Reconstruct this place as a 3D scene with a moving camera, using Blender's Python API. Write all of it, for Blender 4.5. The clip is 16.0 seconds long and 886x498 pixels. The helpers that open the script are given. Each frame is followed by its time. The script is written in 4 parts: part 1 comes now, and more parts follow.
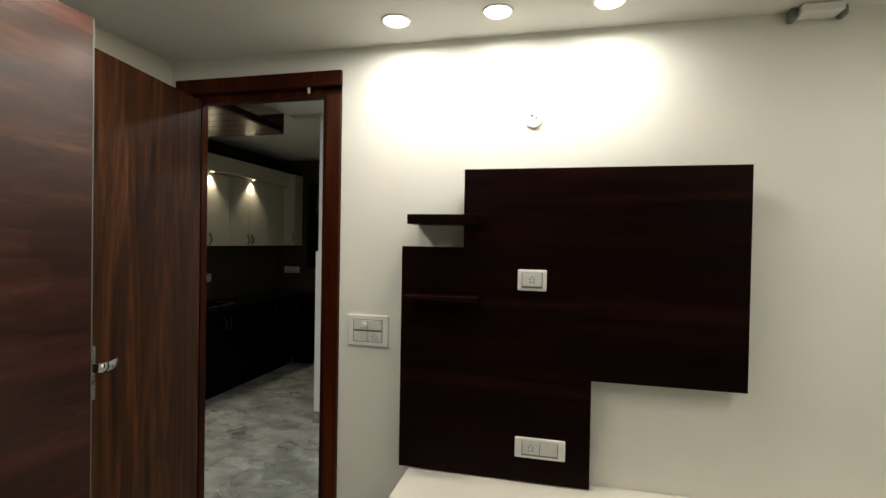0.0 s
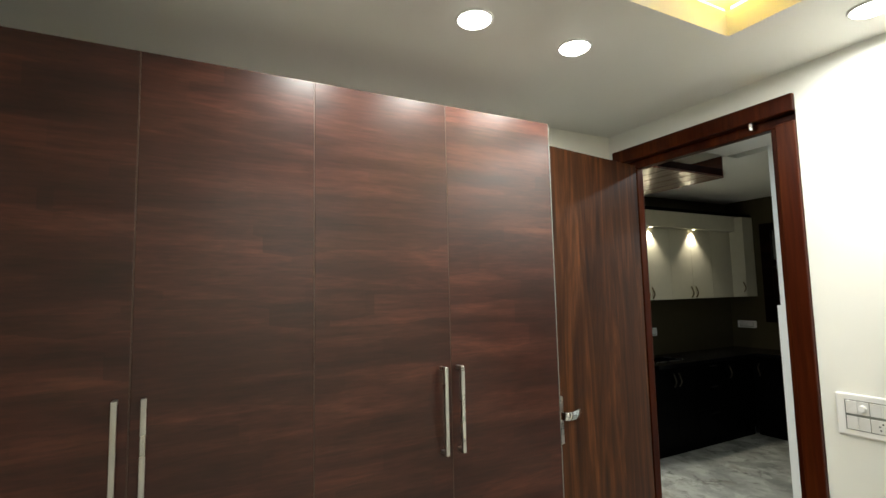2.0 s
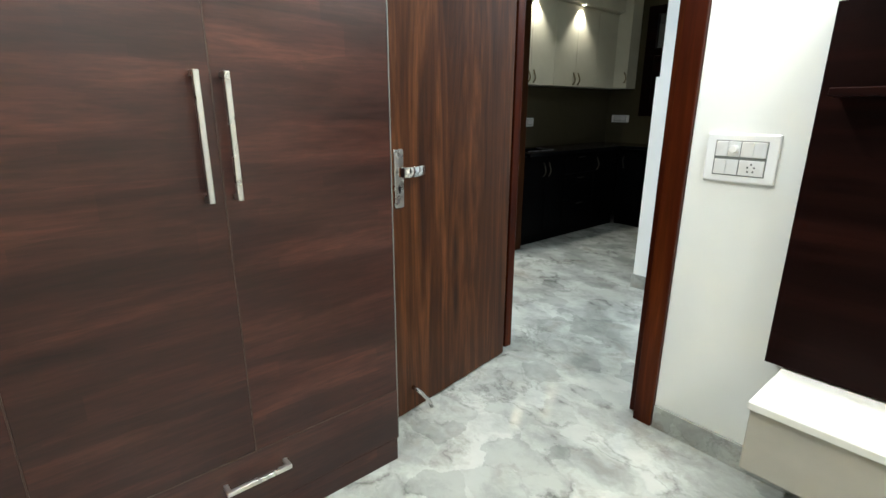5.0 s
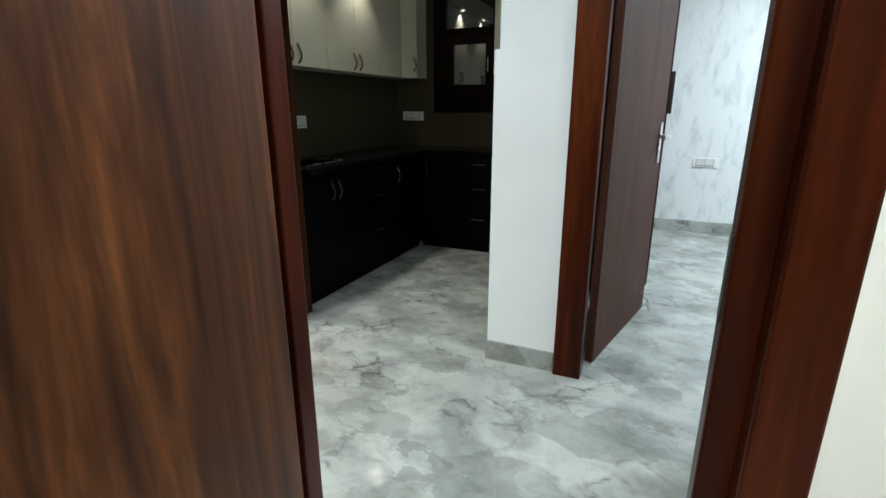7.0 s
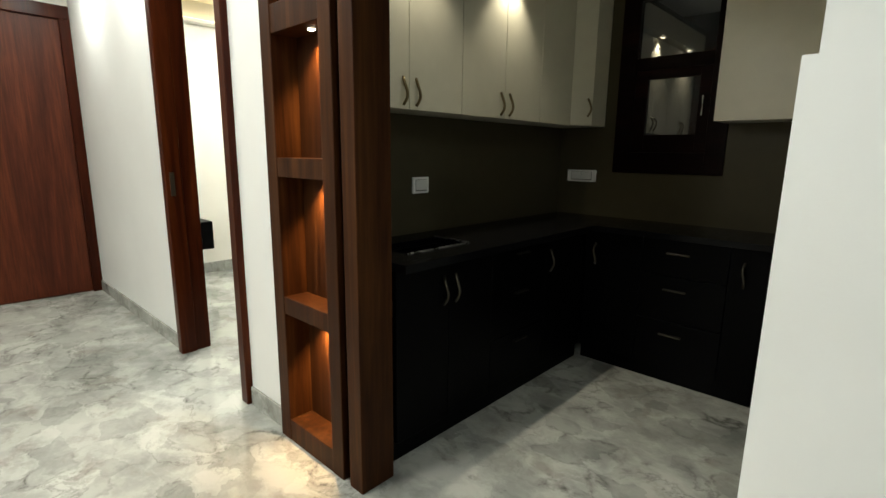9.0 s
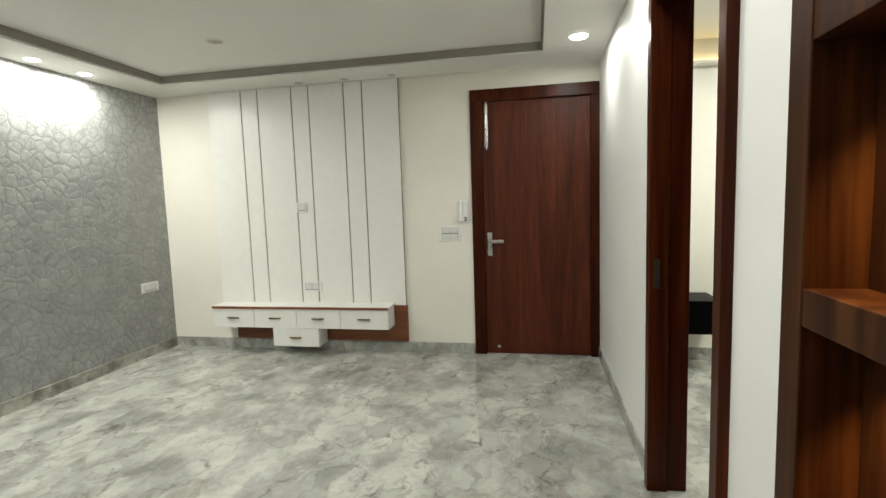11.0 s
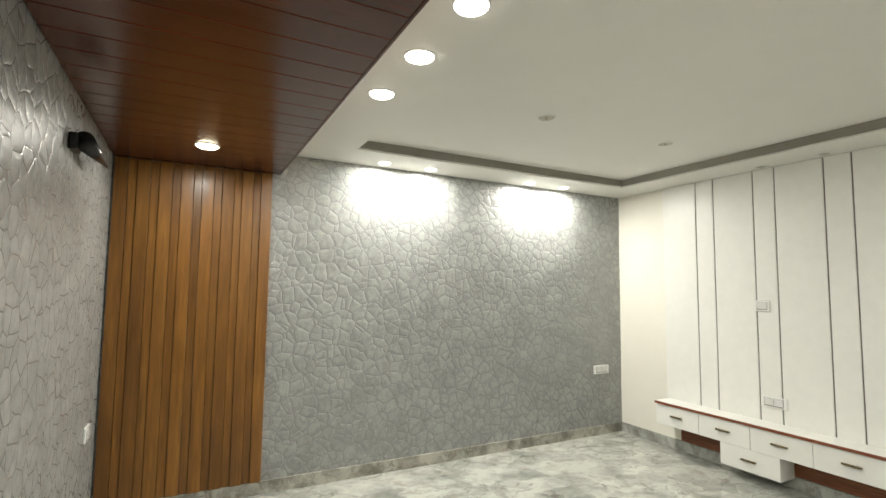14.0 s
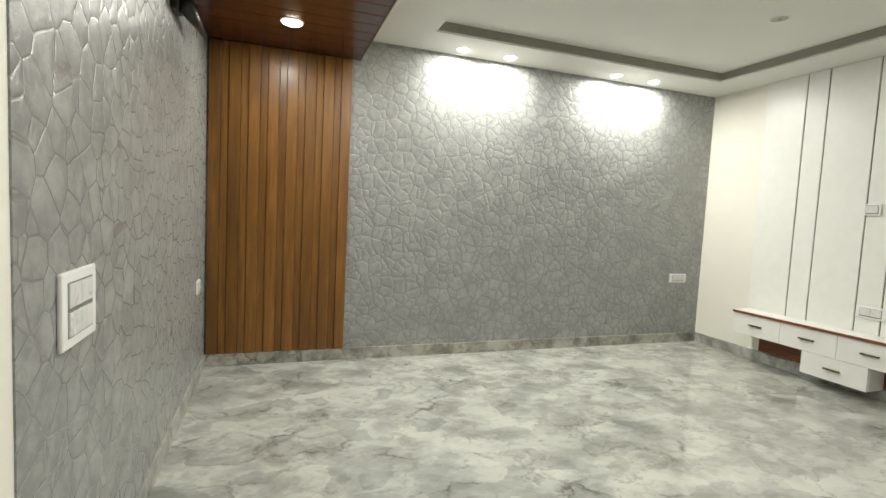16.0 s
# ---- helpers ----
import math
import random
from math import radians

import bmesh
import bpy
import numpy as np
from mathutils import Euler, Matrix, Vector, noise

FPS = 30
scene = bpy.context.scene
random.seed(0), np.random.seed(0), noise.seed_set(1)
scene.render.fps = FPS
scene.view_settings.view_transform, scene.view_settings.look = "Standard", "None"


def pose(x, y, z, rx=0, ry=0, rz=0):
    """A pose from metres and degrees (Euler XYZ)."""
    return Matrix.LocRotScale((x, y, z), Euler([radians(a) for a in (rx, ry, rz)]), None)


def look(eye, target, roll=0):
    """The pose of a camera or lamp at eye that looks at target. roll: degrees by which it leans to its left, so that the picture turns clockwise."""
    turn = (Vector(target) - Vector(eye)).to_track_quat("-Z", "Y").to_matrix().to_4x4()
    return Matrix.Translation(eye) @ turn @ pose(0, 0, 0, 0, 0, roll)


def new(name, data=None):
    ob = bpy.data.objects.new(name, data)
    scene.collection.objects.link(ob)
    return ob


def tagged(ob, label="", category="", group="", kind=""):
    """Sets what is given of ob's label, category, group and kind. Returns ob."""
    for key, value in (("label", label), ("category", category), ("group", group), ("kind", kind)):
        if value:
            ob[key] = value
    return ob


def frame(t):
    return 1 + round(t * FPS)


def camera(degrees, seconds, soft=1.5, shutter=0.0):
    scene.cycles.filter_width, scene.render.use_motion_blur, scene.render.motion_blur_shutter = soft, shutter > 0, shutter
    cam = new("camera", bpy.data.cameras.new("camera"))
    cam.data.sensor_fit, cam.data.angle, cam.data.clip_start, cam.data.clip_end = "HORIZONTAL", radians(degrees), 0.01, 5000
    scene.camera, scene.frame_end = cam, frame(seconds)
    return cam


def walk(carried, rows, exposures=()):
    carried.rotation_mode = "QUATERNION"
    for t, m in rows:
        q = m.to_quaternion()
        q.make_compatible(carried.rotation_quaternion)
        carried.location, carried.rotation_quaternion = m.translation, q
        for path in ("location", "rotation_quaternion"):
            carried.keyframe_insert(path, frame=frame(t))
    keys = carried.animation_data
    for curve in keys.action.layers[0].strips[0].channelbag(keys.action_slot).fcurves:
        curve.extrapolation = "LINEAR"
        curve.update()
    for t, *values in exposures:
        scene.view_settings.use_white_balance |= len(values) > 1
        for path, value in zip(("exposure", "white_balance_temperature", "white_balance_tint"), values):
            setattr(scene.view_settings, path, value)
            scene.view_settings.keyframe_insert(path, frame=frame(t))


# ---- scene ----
cam = camera(84.8, 16.0)
PATH = [
    (0, (0.504, -1.2, 1.423), (0.042, 0.746, 1.395), 1.0),
    (0.5, (0.427, -1.173, 1.386), (-0.379, 0.657, 1.379), 0.1),
    (1, (0.297, -1.127, 1.396), (-0.881, 0.489, 1.45), -1.6),
    (1.5, (0.323, -1.133, 1.446), (-1.189, 0.169, 1.588), -1.6),
    (2, (0.493, -1.182, 1.469), (-1.27, -0.255, 1.647), -1.3),
    (2.5, (0.621, -1.262, 1.434), (-1.222, -0.491, 1.522), -0.6),
    (3, (0.702, -1.266, 1.3), (-1.154, -0.534, 1.163), -0.1),
    (3.5, (0.708, -1.249, 1.195), (-1.095, -0.459, 0.837), -0.3),
    (6, (-0.311, -0.207, 1.148), (-1.441, 1.342, 0.58), -0.8),
    (6.3, (-0.442, -0.059, 1.152), (-1.458, 1.569, 0.588), -0.8),
    (6.5, (-0.534, 0.043, 1.163), (-1.472, 1.719, 0.605), -0.5),
    (7, (-0.693, 0.294, 1.116), (-1.467, 2.052, 0.558), -0.1),
    (7.3, (-0.769, 0.481, 1.122), (-1.483, 2.266, 0.57), -0.0),
    (7.5, (-0.807, 0.586, 1.133), (-1.499, 2.385, 0.599), -0.2),
    (8, (-0.936, 0.863, 1.149), (-1.647, 2.674, 0.684), -0.2),
    (8.3, (-1.015, 1.003, 1.173), (-1.837, 2.779, 0.76), -0.5),
    (8.5, (-1.063, 1.086, 1.173), (-2.01, 2.801, 0.774), -0.2),
    (9, (-1.187, 1.287, 1.181), (-2.526, 2.722, 0.794), 0.7),
    (9.3, (-1.271, 1.373, 1.195), (-2.83, 2.566, 0.806), 0.3),
    (9.5, (-1.33, 1.411, 1.193), (-3.016, 2.414, 0.806), 0.0),
    (10, (-1.538, 1.523, 1.22), (-3.453, 1.975, 0.86), -0.9),
    (12.5, (-2.163, 1.922, 1.453), (-3.769, 0.732, 1.529), -1.0),
    (13, (-2.149, 1.942, 1.438), (-3.521, 0.491, 1.546), -0.5),
    (13.5, (-2.066, 1.869, 1.451), (-3.231, 0.249, 1.578), 0.2),
    (14, (-2.05, 1.854, 1.441), (-2.973, 0.086, 1.597), 0.7),
    (14.5, (-2.023, 1.871, 1.445), (-2.73, 0.007, 1.598), 1.3),
    (15, (-2.006, 1.869, 1.412), (-2.602, -0.037, 1.509), 1.9),
    (15.5, (-2.037, 1.884, 1.279), (-2.611, -0.032, 1.262), 2.5),
    (16, (-2.032, 1.889, 1.154), (-2.693, 0.007, 1.007), 2.8),
]
EXPOSURES = [(0, -1.2, 6800, 9), (0.5, -1.1, 6950, 8), (1.0, -0.82, 7000, 8), (1.5, -0.6, 6950, 8), (2.0, -0.2, 6400, 6), (2.5, 0.05, 5800, 4), (3.0, 0.4, 5750, 5), (3.5, 0.45, 5800, 7), (6.0, 0.2, 5700, 4), (7.0, 0.2, 5700, 4), (8.0, -0.05, 6000, 4),
             (8.5, -0.1, 6250, 5), (9.0, 0.15, 6500, 5), (10.0, -0.05, 6300, 5), (12.5, -0.4, 6800, 5), (13.0, -0.05, 6500, 6), (14.0, 0.0, 6600, 7), (15.5, -0.1, 6500, 6), (16, -0.1, 6500, 6)]
walk(cam, [(t, look(e, a, r)) for t, e, a, r in PATH], EXPOSURES)

# lamp powers (watts)
P_BED, P_TVW, P_WALL, P_LIV, P_HALL, P_KIT, P_NICHE = 10.0, 10.5, 16, 7.6, 5.5, 19.5, 31.0
P_ROOM, P_FAR = 54, 45

# ---- world ----
world = bpy.data.worlds.new("night")
world.use_nodes = True
scene.world = world
world.node_tree.nodes["Background"].inputs["Color"].default_value = (0.02, 0.025, 0.035, 1)
world.node_tree.nodes["Background"].inputs["Strength"].default_value = 0.3

# lamp colours
WARM = (1.0, 0.90, 0.74)
NEUTRAL = (1.0, 0.965, 0.90)
COOL = (0.88, 0.96, 1.0)
AMBER = (1.0, 0.62, 0.28)

# ---- plan: planes of the rooms (metres) ----
BED_N, BED_N2 = 0.90, 0.972        # bedroom wall with the door, room side and hall side
BED_W, LIV_E = -1.43, -1.585      # wall between bedroom and living room
SOUTH = -1.80
WEST = -6.05
NORTH, NORTH2 = 2.235, 2.36
KIT_W, KIT_N, KIT_E = -2.87, 4.23, -1.325
BED_CEIL, LIV_CEIL, TRAY_CEIL, WOOD_CEIL = 2.315, 2.40, 2.47, 2.243
TOP = 2.75

# ---- materials ----
def material(name):
    m = bpy.data.materials.new(name)
    m.use_nodes = True
    return m, m.node_tree.nodes, m.node_tree.links, m.node_tree.nodes["Principled BSDF"]


def ramp(nodes, stops):
    r = nodes.new("ShaderNodeValToRGB")
    while len(r.color_ramp.elements) < len(stops):
        r.color_ramp.elements.new(0.5)
    for e, (p, c) in zip(r.color_ramp.elements, stops):
        e.position, e.color = p, (*c, 1)
    return r


def coords(nodes, links, scale, rot=(0, 0, 0)):
    tc = nodes.new("ShaderNodeNewGeometry")
    mp = nodes.new("ShaderNodeMapping")
    mp.inputs["Scale"].default_value = scale
    mp.inputs["Rotation"].default_value = rot
    links.new(tc.outputs["Position"], mp.inputs["Vector"])
    return mp.outputs["Vector"]


def noise_tex(nodes, links, vec, scale, detail=4, rough=0.55, distort=0.0):
    n = nodes.new("ShaderNodeTexNoise")
    n.inputs["Scale"].default_value, n.inputs["Detail"].default_value = scale, detail
    n.inputs["Roughness"].default_value, n.inputs["Distortion"].default_value = rough, distort
    links.new(vec, n.inputs["Vector"])
    return n.outputs["Fac"]


def bump(nodes, links, bs, height, strength, distance=0.002):
    b = nodes.new("ShaderNodeBump")
    b.inputs["Strength"].default_value, b.inputs["Distance"].default_value = strength, distance
    links.new(height, b.inputs["Height"])
    links.new(b.outputs["Normal"], bs.inputs["Normal"])


def mul_rough(nodes, links, bs, fac, lo, hi):
    mr = nodes.new("ShaderNodeMapRange")
    mr.inputs["To Min"].default_value, mr.inputs["To Max"].default_value = lo, hi
    links.new(fac, mr.inputs["Value"])
    links.new(mr.outputs["Result"], bs.inputs["Roughness"])


def paint(name, colour, rough=0.55, mottle=0.06, relief=0.12):
    m, n, l, b = material(name)
    v = coords(n, l, (1, 1, 1))
    f = noise_tex(n, l, v, 2.2, 6)
    r = ramp(n, [(0.3, tuple(c * (1 - mottle) for c in colour)), (0.7, colour)])
    l.new(f, r.inputs["Fac"])
    l.new(r.outputs["Color"], b.inputs["Base Color"])
    f2 = noise_tex(n, l, v, 180, 3)
    bump(n, l, b, f2, relief, 0.0015)
    mul_rough(n, l, b, f, rough - 0.06, rough + 0.06)
    return m


def wood(name, dark, mid, light, grain, rough=0.35, coat=0.0, freq=1.0, knots=0.0, vary=0.12, spec=0.4, short=1.0, staves=0.0, spots=0.0):
    """grain: 'x', 'y' or 'z', the axis along which the fibres run."""
    m, n, l, b = material(name)
    k = 0.6 * short
    along = {"x": (k, 9, 9), "y": (9, k, 9), "z": (9, 9, 0.85 * k)}[grain]
    info = n.new("ShaderNodeObjectInfo")
    geo = n.new("ShaderNodeNewGeometry")
    off = n.new("ShaderNodeVectorMath")
    off.operation = "ADD"
    sc = n.new("ShaderNodeMath")
    sc.operation = "MULTIPLY"
    sc.inputs[1].default_value = 37.0
    l.new(info.outputs["Random"], sc.inputs[0])
    l.new(geo.outputs["Position"], off.inputs[0])
    l.new(sc.outputs[0], off.inputs[1])
    mp = n.new("ShaderNodeMapping")
    mp.inputs["Scale"].default_value = tuple(a * freq for a in along)
    l.new(off.outputs["Vector"], mp.inputs["Vector"])
    f = noise_tex(n, l, mp.outputs["Vector"], 1.0, 6 if staves else 7, 0.62, 0.5 if staves else 1.2 + knots)
    r = ramp(n, [(0.25, dark), (0.5, mid), (0.78, light)])
    l.new(f, r.inputs["Fac"])
    mp2 = n.new("ShaderNodeMapping")
    mp2.inputs["Scale"].default_value = tuple(a * freq * 9 for a in along)
    l.new(off.outputs["Vector"], mp2.inputs["Vector"])
    f2 = noise_tex(n, l, mp2.outputs["Vector"], 1.0, 4, 0.6, 0.3)
    fine = ramp(n, [(0.3, (0.62, 0.62, 0.62)), (0.65, (1.08, 1.08, 1.08))])
    l.new(f2, fine.inputs["Fac"])
    mx = n.new("ShaderNodeMix")
    mx.data_type, mx.blend_type = "RGBA", "MULTIPLY"
    mx.inputs[0].default_value = 1.0
    l.new(r.outputs["Color"], mx.inputs[6])
    l.new(fine.outputs["Color"], mx.inputs[7])
    tone = mx
    if staves:
        mp3 = n.new("ShaderNodeMapping")
        mp3.inputs["Scale"].default_value = {"x": (1.9, 13, 13), "y": (13, 1.9, 13), "z": (13, 13, 1.9)}[grain]
        l.new(off.outputs["Vector"], mp3.inputs["Vector"])
        vo = n.new("ShaderNodeTexVoronoi")
        vo.distance = "CHEBYCHEV"
        vo.inputs["Scale"].default_value = 1.0
        l.new(mp3.outputs["Vector"], vo.inputs["Vector"])
        sep = n.new("ShaderNodeSeparateColor")
        l.new(vo.outputs["Color"], sep.inputs[0])
        st = ramp(n, [(0.0, (1 - staves,) * 3), (1.0, (1 + staves,) * 3)])
        l.new(sep.outputs[0], st.inputs["Fac"])
        tone = n.new("ShaderNodeMix")
        tone.data_type, tone.blend_type = "RGBA", "MULTIPLY"
        tone.inputs[0].default_value = 1.0
        l.new(mx.outputs[2], tone.inputs[6])
        l.new(st.outputs["Color"], tone.inputs[7])
    if spots:
        mp4 = n.new("ShaderNodeMapping")
        mp4.inputs["Scale"].default_value = {"x": (2.2, 11, 11), "y": (11, 2.2, 11), "z": (17, 17, 2.4)}[grain]
        l.new(off.outputs["Vector"], mp4.inputs["Vector"])
        kv = n.new("ShaderNodeTexVoronoi")
        kv.inputs["Scale"].default_value = 1.0
        l.new(mp4.outputs["Vector"], kv.inputs["Vector"])
        core = ramp(n, [(0.10, (1, 1, 1)), (0.42, (0, 0, 0))])
        l.new(kv.outputs["Distance"], core.inputs["Fac"])
        ksep = n.new("ShaderNodeSeparateColor")
        l.new(kv.outputs["Color"], ksep.inputs[0])
        few = ramp(n, [(0.52, (0, 0, 0)), (0.66, (1, 1, 1))])
        l.new(ksep.outputs[0], few.inputs["Fac"])
        amt = n.new("ShaderNodeMath")
        amt.operation = "MULTIPLY"
        l.new(core.outputs["Color"], amt.inputs[0])
        l.new(few.outputs["Color"], amt.inputs[1])
        amt2 = n.new("ShaderNodeMath")
        amt2.operation = "MULTIPLY"
        amt2.inputs[1].default_value = spots
        l.new(amt.outputs[0], amt2.inputs[0])
        knot = n.new("ShaderNodeMix")
        knot.data_type = "RGBA"
        l.new(amt2.outputs[0], knot.inputs[0])
        l.new(tone.outputs[2], knot.inputs[6])
        knot.inputs[7].default_value = (*dark, 1)
        tone = knot
    hsv = n.new("ShaderNodeHueSaturation")
    mr = n.new("ShaderNodeMapRange")
    mr.inputs["To Min"].default_value, mr.inputs["To Max"].default_value = 1 - vary, 1 + vary
    l.new(info.outputs["Random"], mr.inputs["Value"])
    l.new(mr.outputs["Result"], hsv.inputs["Value"])
    l.new(tone.outputs[2], hsv.inputs["Color"])
    l.new(hsv.outputs["Color"], b.inputs["Base Color"])
    mul_rough(n, l, b, f2, rough - 0.06, rough + 0.1)
    b.inputs["Coat Weight"].default_value, b.inputs["Coat Roughness"].default_value = coat, 0.2
    b.inputs["Specular IOR Level"].default_value = spec
    bump(n, l, b, f2, 0.12, 0.0008)
    return m


def plain(name, colour, rough=0.4, metal=0.0, spec=0.5, grime=0.08):
    m, n, l, b = material(name)
    v = coords(n, l, (1, 1, 1))
    f = noise_tex(n, l, v, 14, 5)
    r = ramp(n, [(0.3, tuple(c * (1 - grime) for c in colour)), (0.7, colour)])
    l.new(f, r.inputs["Fac"])
    l.new(r.outputs["Color"], b.inputs["Base Color"])
    b.inputs["Metallic"].default_value = metal
    b.inputs["Specular IOR Level"].default_value = spec
    mul_rough(n, l, b, f, max(0.03, rough - 0.05), rough + 0.05)
    return m


def glow(name, colour, strength):
    m, n, l, b = material(name)
    b.inputs["Base Color"].default_value = (0.8, 0.8, 0.8, 1)
    b.inputs["Emission Color"].default_value = (*colour, 1)
    b.inputs["Emission Strength"].default_value = strength
    return m


def marble(name, base, cloud, vein, brown, rough=0.12, scale=1.0):
    """Brecciated slab: pale angular patches, soft grey clouds and clusters of short dark shards."""
    m, n, l, b = material(name)
    v = coords(n, l, (scale, scale * 1.25, scale), (0, 0, 0.62))
    wn = n.new("ShaderNodeTexNoise")
    wn.inputs["Scale"].default_value, wn.inputs["Detail"].default_value = 5.5, 6
    wn.inputs["Roughness"].default_value = 0.62
    l.new(v, wn.inputs["Vector"])
    wv = n.new("ShaderNodeVectorMath")
    wv.operation = "MULTIPLY_ADD"
    wv.inputs[1].default_value = (0.17, 0.17, 0.17)
    l.new(wn.outputs["Color"], wv.inputs[0])
    l.new(v, wv.inputs[2])
    # soft clouds
    big = noise_tex(n, l, wv.outputs["Vector"], 3.4, 6, 0.62, 0.15)
    half = tuple(0.5 * (p + q) for p, q in zip(base, cloud))
    r = ramp(n, [(0.34, cloud), (0.46, half), (0.56, base), (0.72, tuple(min(0.8, p * 1.08) for p in base))])
    l.new(big, r.inputs["Fac"])
    # broken pieces, each a little lighter or darker
    cell = n.new("ShaderNodeTexVoronoi")
    cell.inputs["Scale"].default_value = 6.4
    l.new(wv.outputs["Vector"], cell.inputs["Vector"])
    sep = n.new("ShaderNodeSeparateColor")
    l.new(cell.outputs["Color"], sep.inputs[0])
    tone = ramp(n, [(0.0, (0.76, 0.77, 0.76)), (0.40, (0.95, 0.95, 0.94)), (1.0, (1.10, 1.10, 1.09))])
    l.new(sep.outputs[0], tone.inputs["Fac"])
    m0 = n.new("ShaderNodeMix")
    m0.data_type, m0.blend_type = "RGBA", "MULTIPLY"
    m0.inputs[0].default_value = 1.0
    l.new(r.outputs["Color"], m0.inputs[6])
    l.new(tone.outputs["Color"], m0.inputs[7])
    # brownish smudges
    sm = noise_tex(n, l, wv.outputs["Vector"], 5.5, 6, 0.65, 0.2)
    sr = ramp(n, [(0.54, (0, 0, 0)), (0.70, (0.6, 0.6, 0.6))])
    l.new(sm, sr.inputs["Fac"])
    m1 = n.new("ShaderNodeMix")
    m1.data_type = "RGBA"
    l.new(sr.outputs["Color"], m1.inputs[0])
    l.new(m0.outputs[2], m1.inputs[6])
    m1.inputs[7].default_value = (*brown, 1)
    # dark shards along some of the breaks
    vo = n.new("ShaderNodeTexVoronoi")
    vo.feature = "DISTANCE_TO_EDGE"
    vo.inputs["Scale"].default_value = 6.4
    l.new(wv.outputs["Vector"], vo.inputs["Vector"])
    vr = ramp(n, [(0.0, (0.85, 0.85, 0.85)), (0.035, (0.5, 0.5, 0.5)), (0.12, (0, 0, 0))])
    l.new(vo.outputs["Distance"], vr.inputs["Fac"])
    patch = noise_tex(n, l, v, 3.7, 6, 0.68, 0.3)
    pr = ramp(n, [(0.525, (0, 0, 0)), (0.65, (1, 1, 1))])
    l.new(patch, pr.inputs["Fac"])
    amount = n.new("ShaderNodeMath")
    amount.operation = "MULTIPLY"
    l.new(vr.outputs["Color"], amount.inputs[0])
    l.new(pr.outputs["Color"], amount.inputs[1])
    m2 = n.new("ShaderNodeMix")
    m2.data_type = "RGBA"
    l.new(amount.outputs[0], m2.inputs[0])
    l.new(m1.outputs[2], m2.inputs[6])
    m2.inputs[7].default_value = (*vein, 1)
    # thin wandering veins
    rid = noise_tex(n, l, wv.outputs["Vector"], 2.6, 8, 0.6, 0.6)
    sub = n.new("ShaderNodeMath")
    sub.operation = "SUBTRACT"
    sub.inputs[1].default_value = 0.5
    l.new(rid, sub.inputs[0])
    mag = n.new("ShaderNodeMath")
    mag.operation = "ABSOLUTE"
    l.new(sub.outputs[0], mag.inputs[0])
    thin = ramp(n, [(0.0, (0.50, 0.50, 0.50)), (0.007, (0.26, 0.26, 0.26)), (0.022, (0, 0, 0))])
    l.new(mag.outputs[0], thin.inputs["Fac"])
    where = noise_tex(n, l, v, 1.9, 4, 0.6)
    wr_ = ramp(n, [(0.42, (0, 0, 0)), (0.60, (1, 1, 1))])
    l.new(where, wr_.inputs["Fac"])
    tv_ = n.new("ShaderNodeMath")
    tv_.operation = "MULTIPLY"
    l.new(thin.outputs["Color"], tv_.inputs[0])
    l.new(wr_.outputs["Color"], tv_.inputs[1])
    m3 = n.new("ShaderNodeMix")
    m3.data_type = "RGBA"
    l.new(tv_.outputs[0], m3.inputs[0])
    l.new(m2.outputs[2], m3.inputs[6])
    m3.inputs[7].default_value = (*vein, 1)
    l.new(m3.outputs[2], b.inputs["Base Color"])
    mul_rough(n, l, b, big, rough - 0.03, rough + 0.05)
    return m


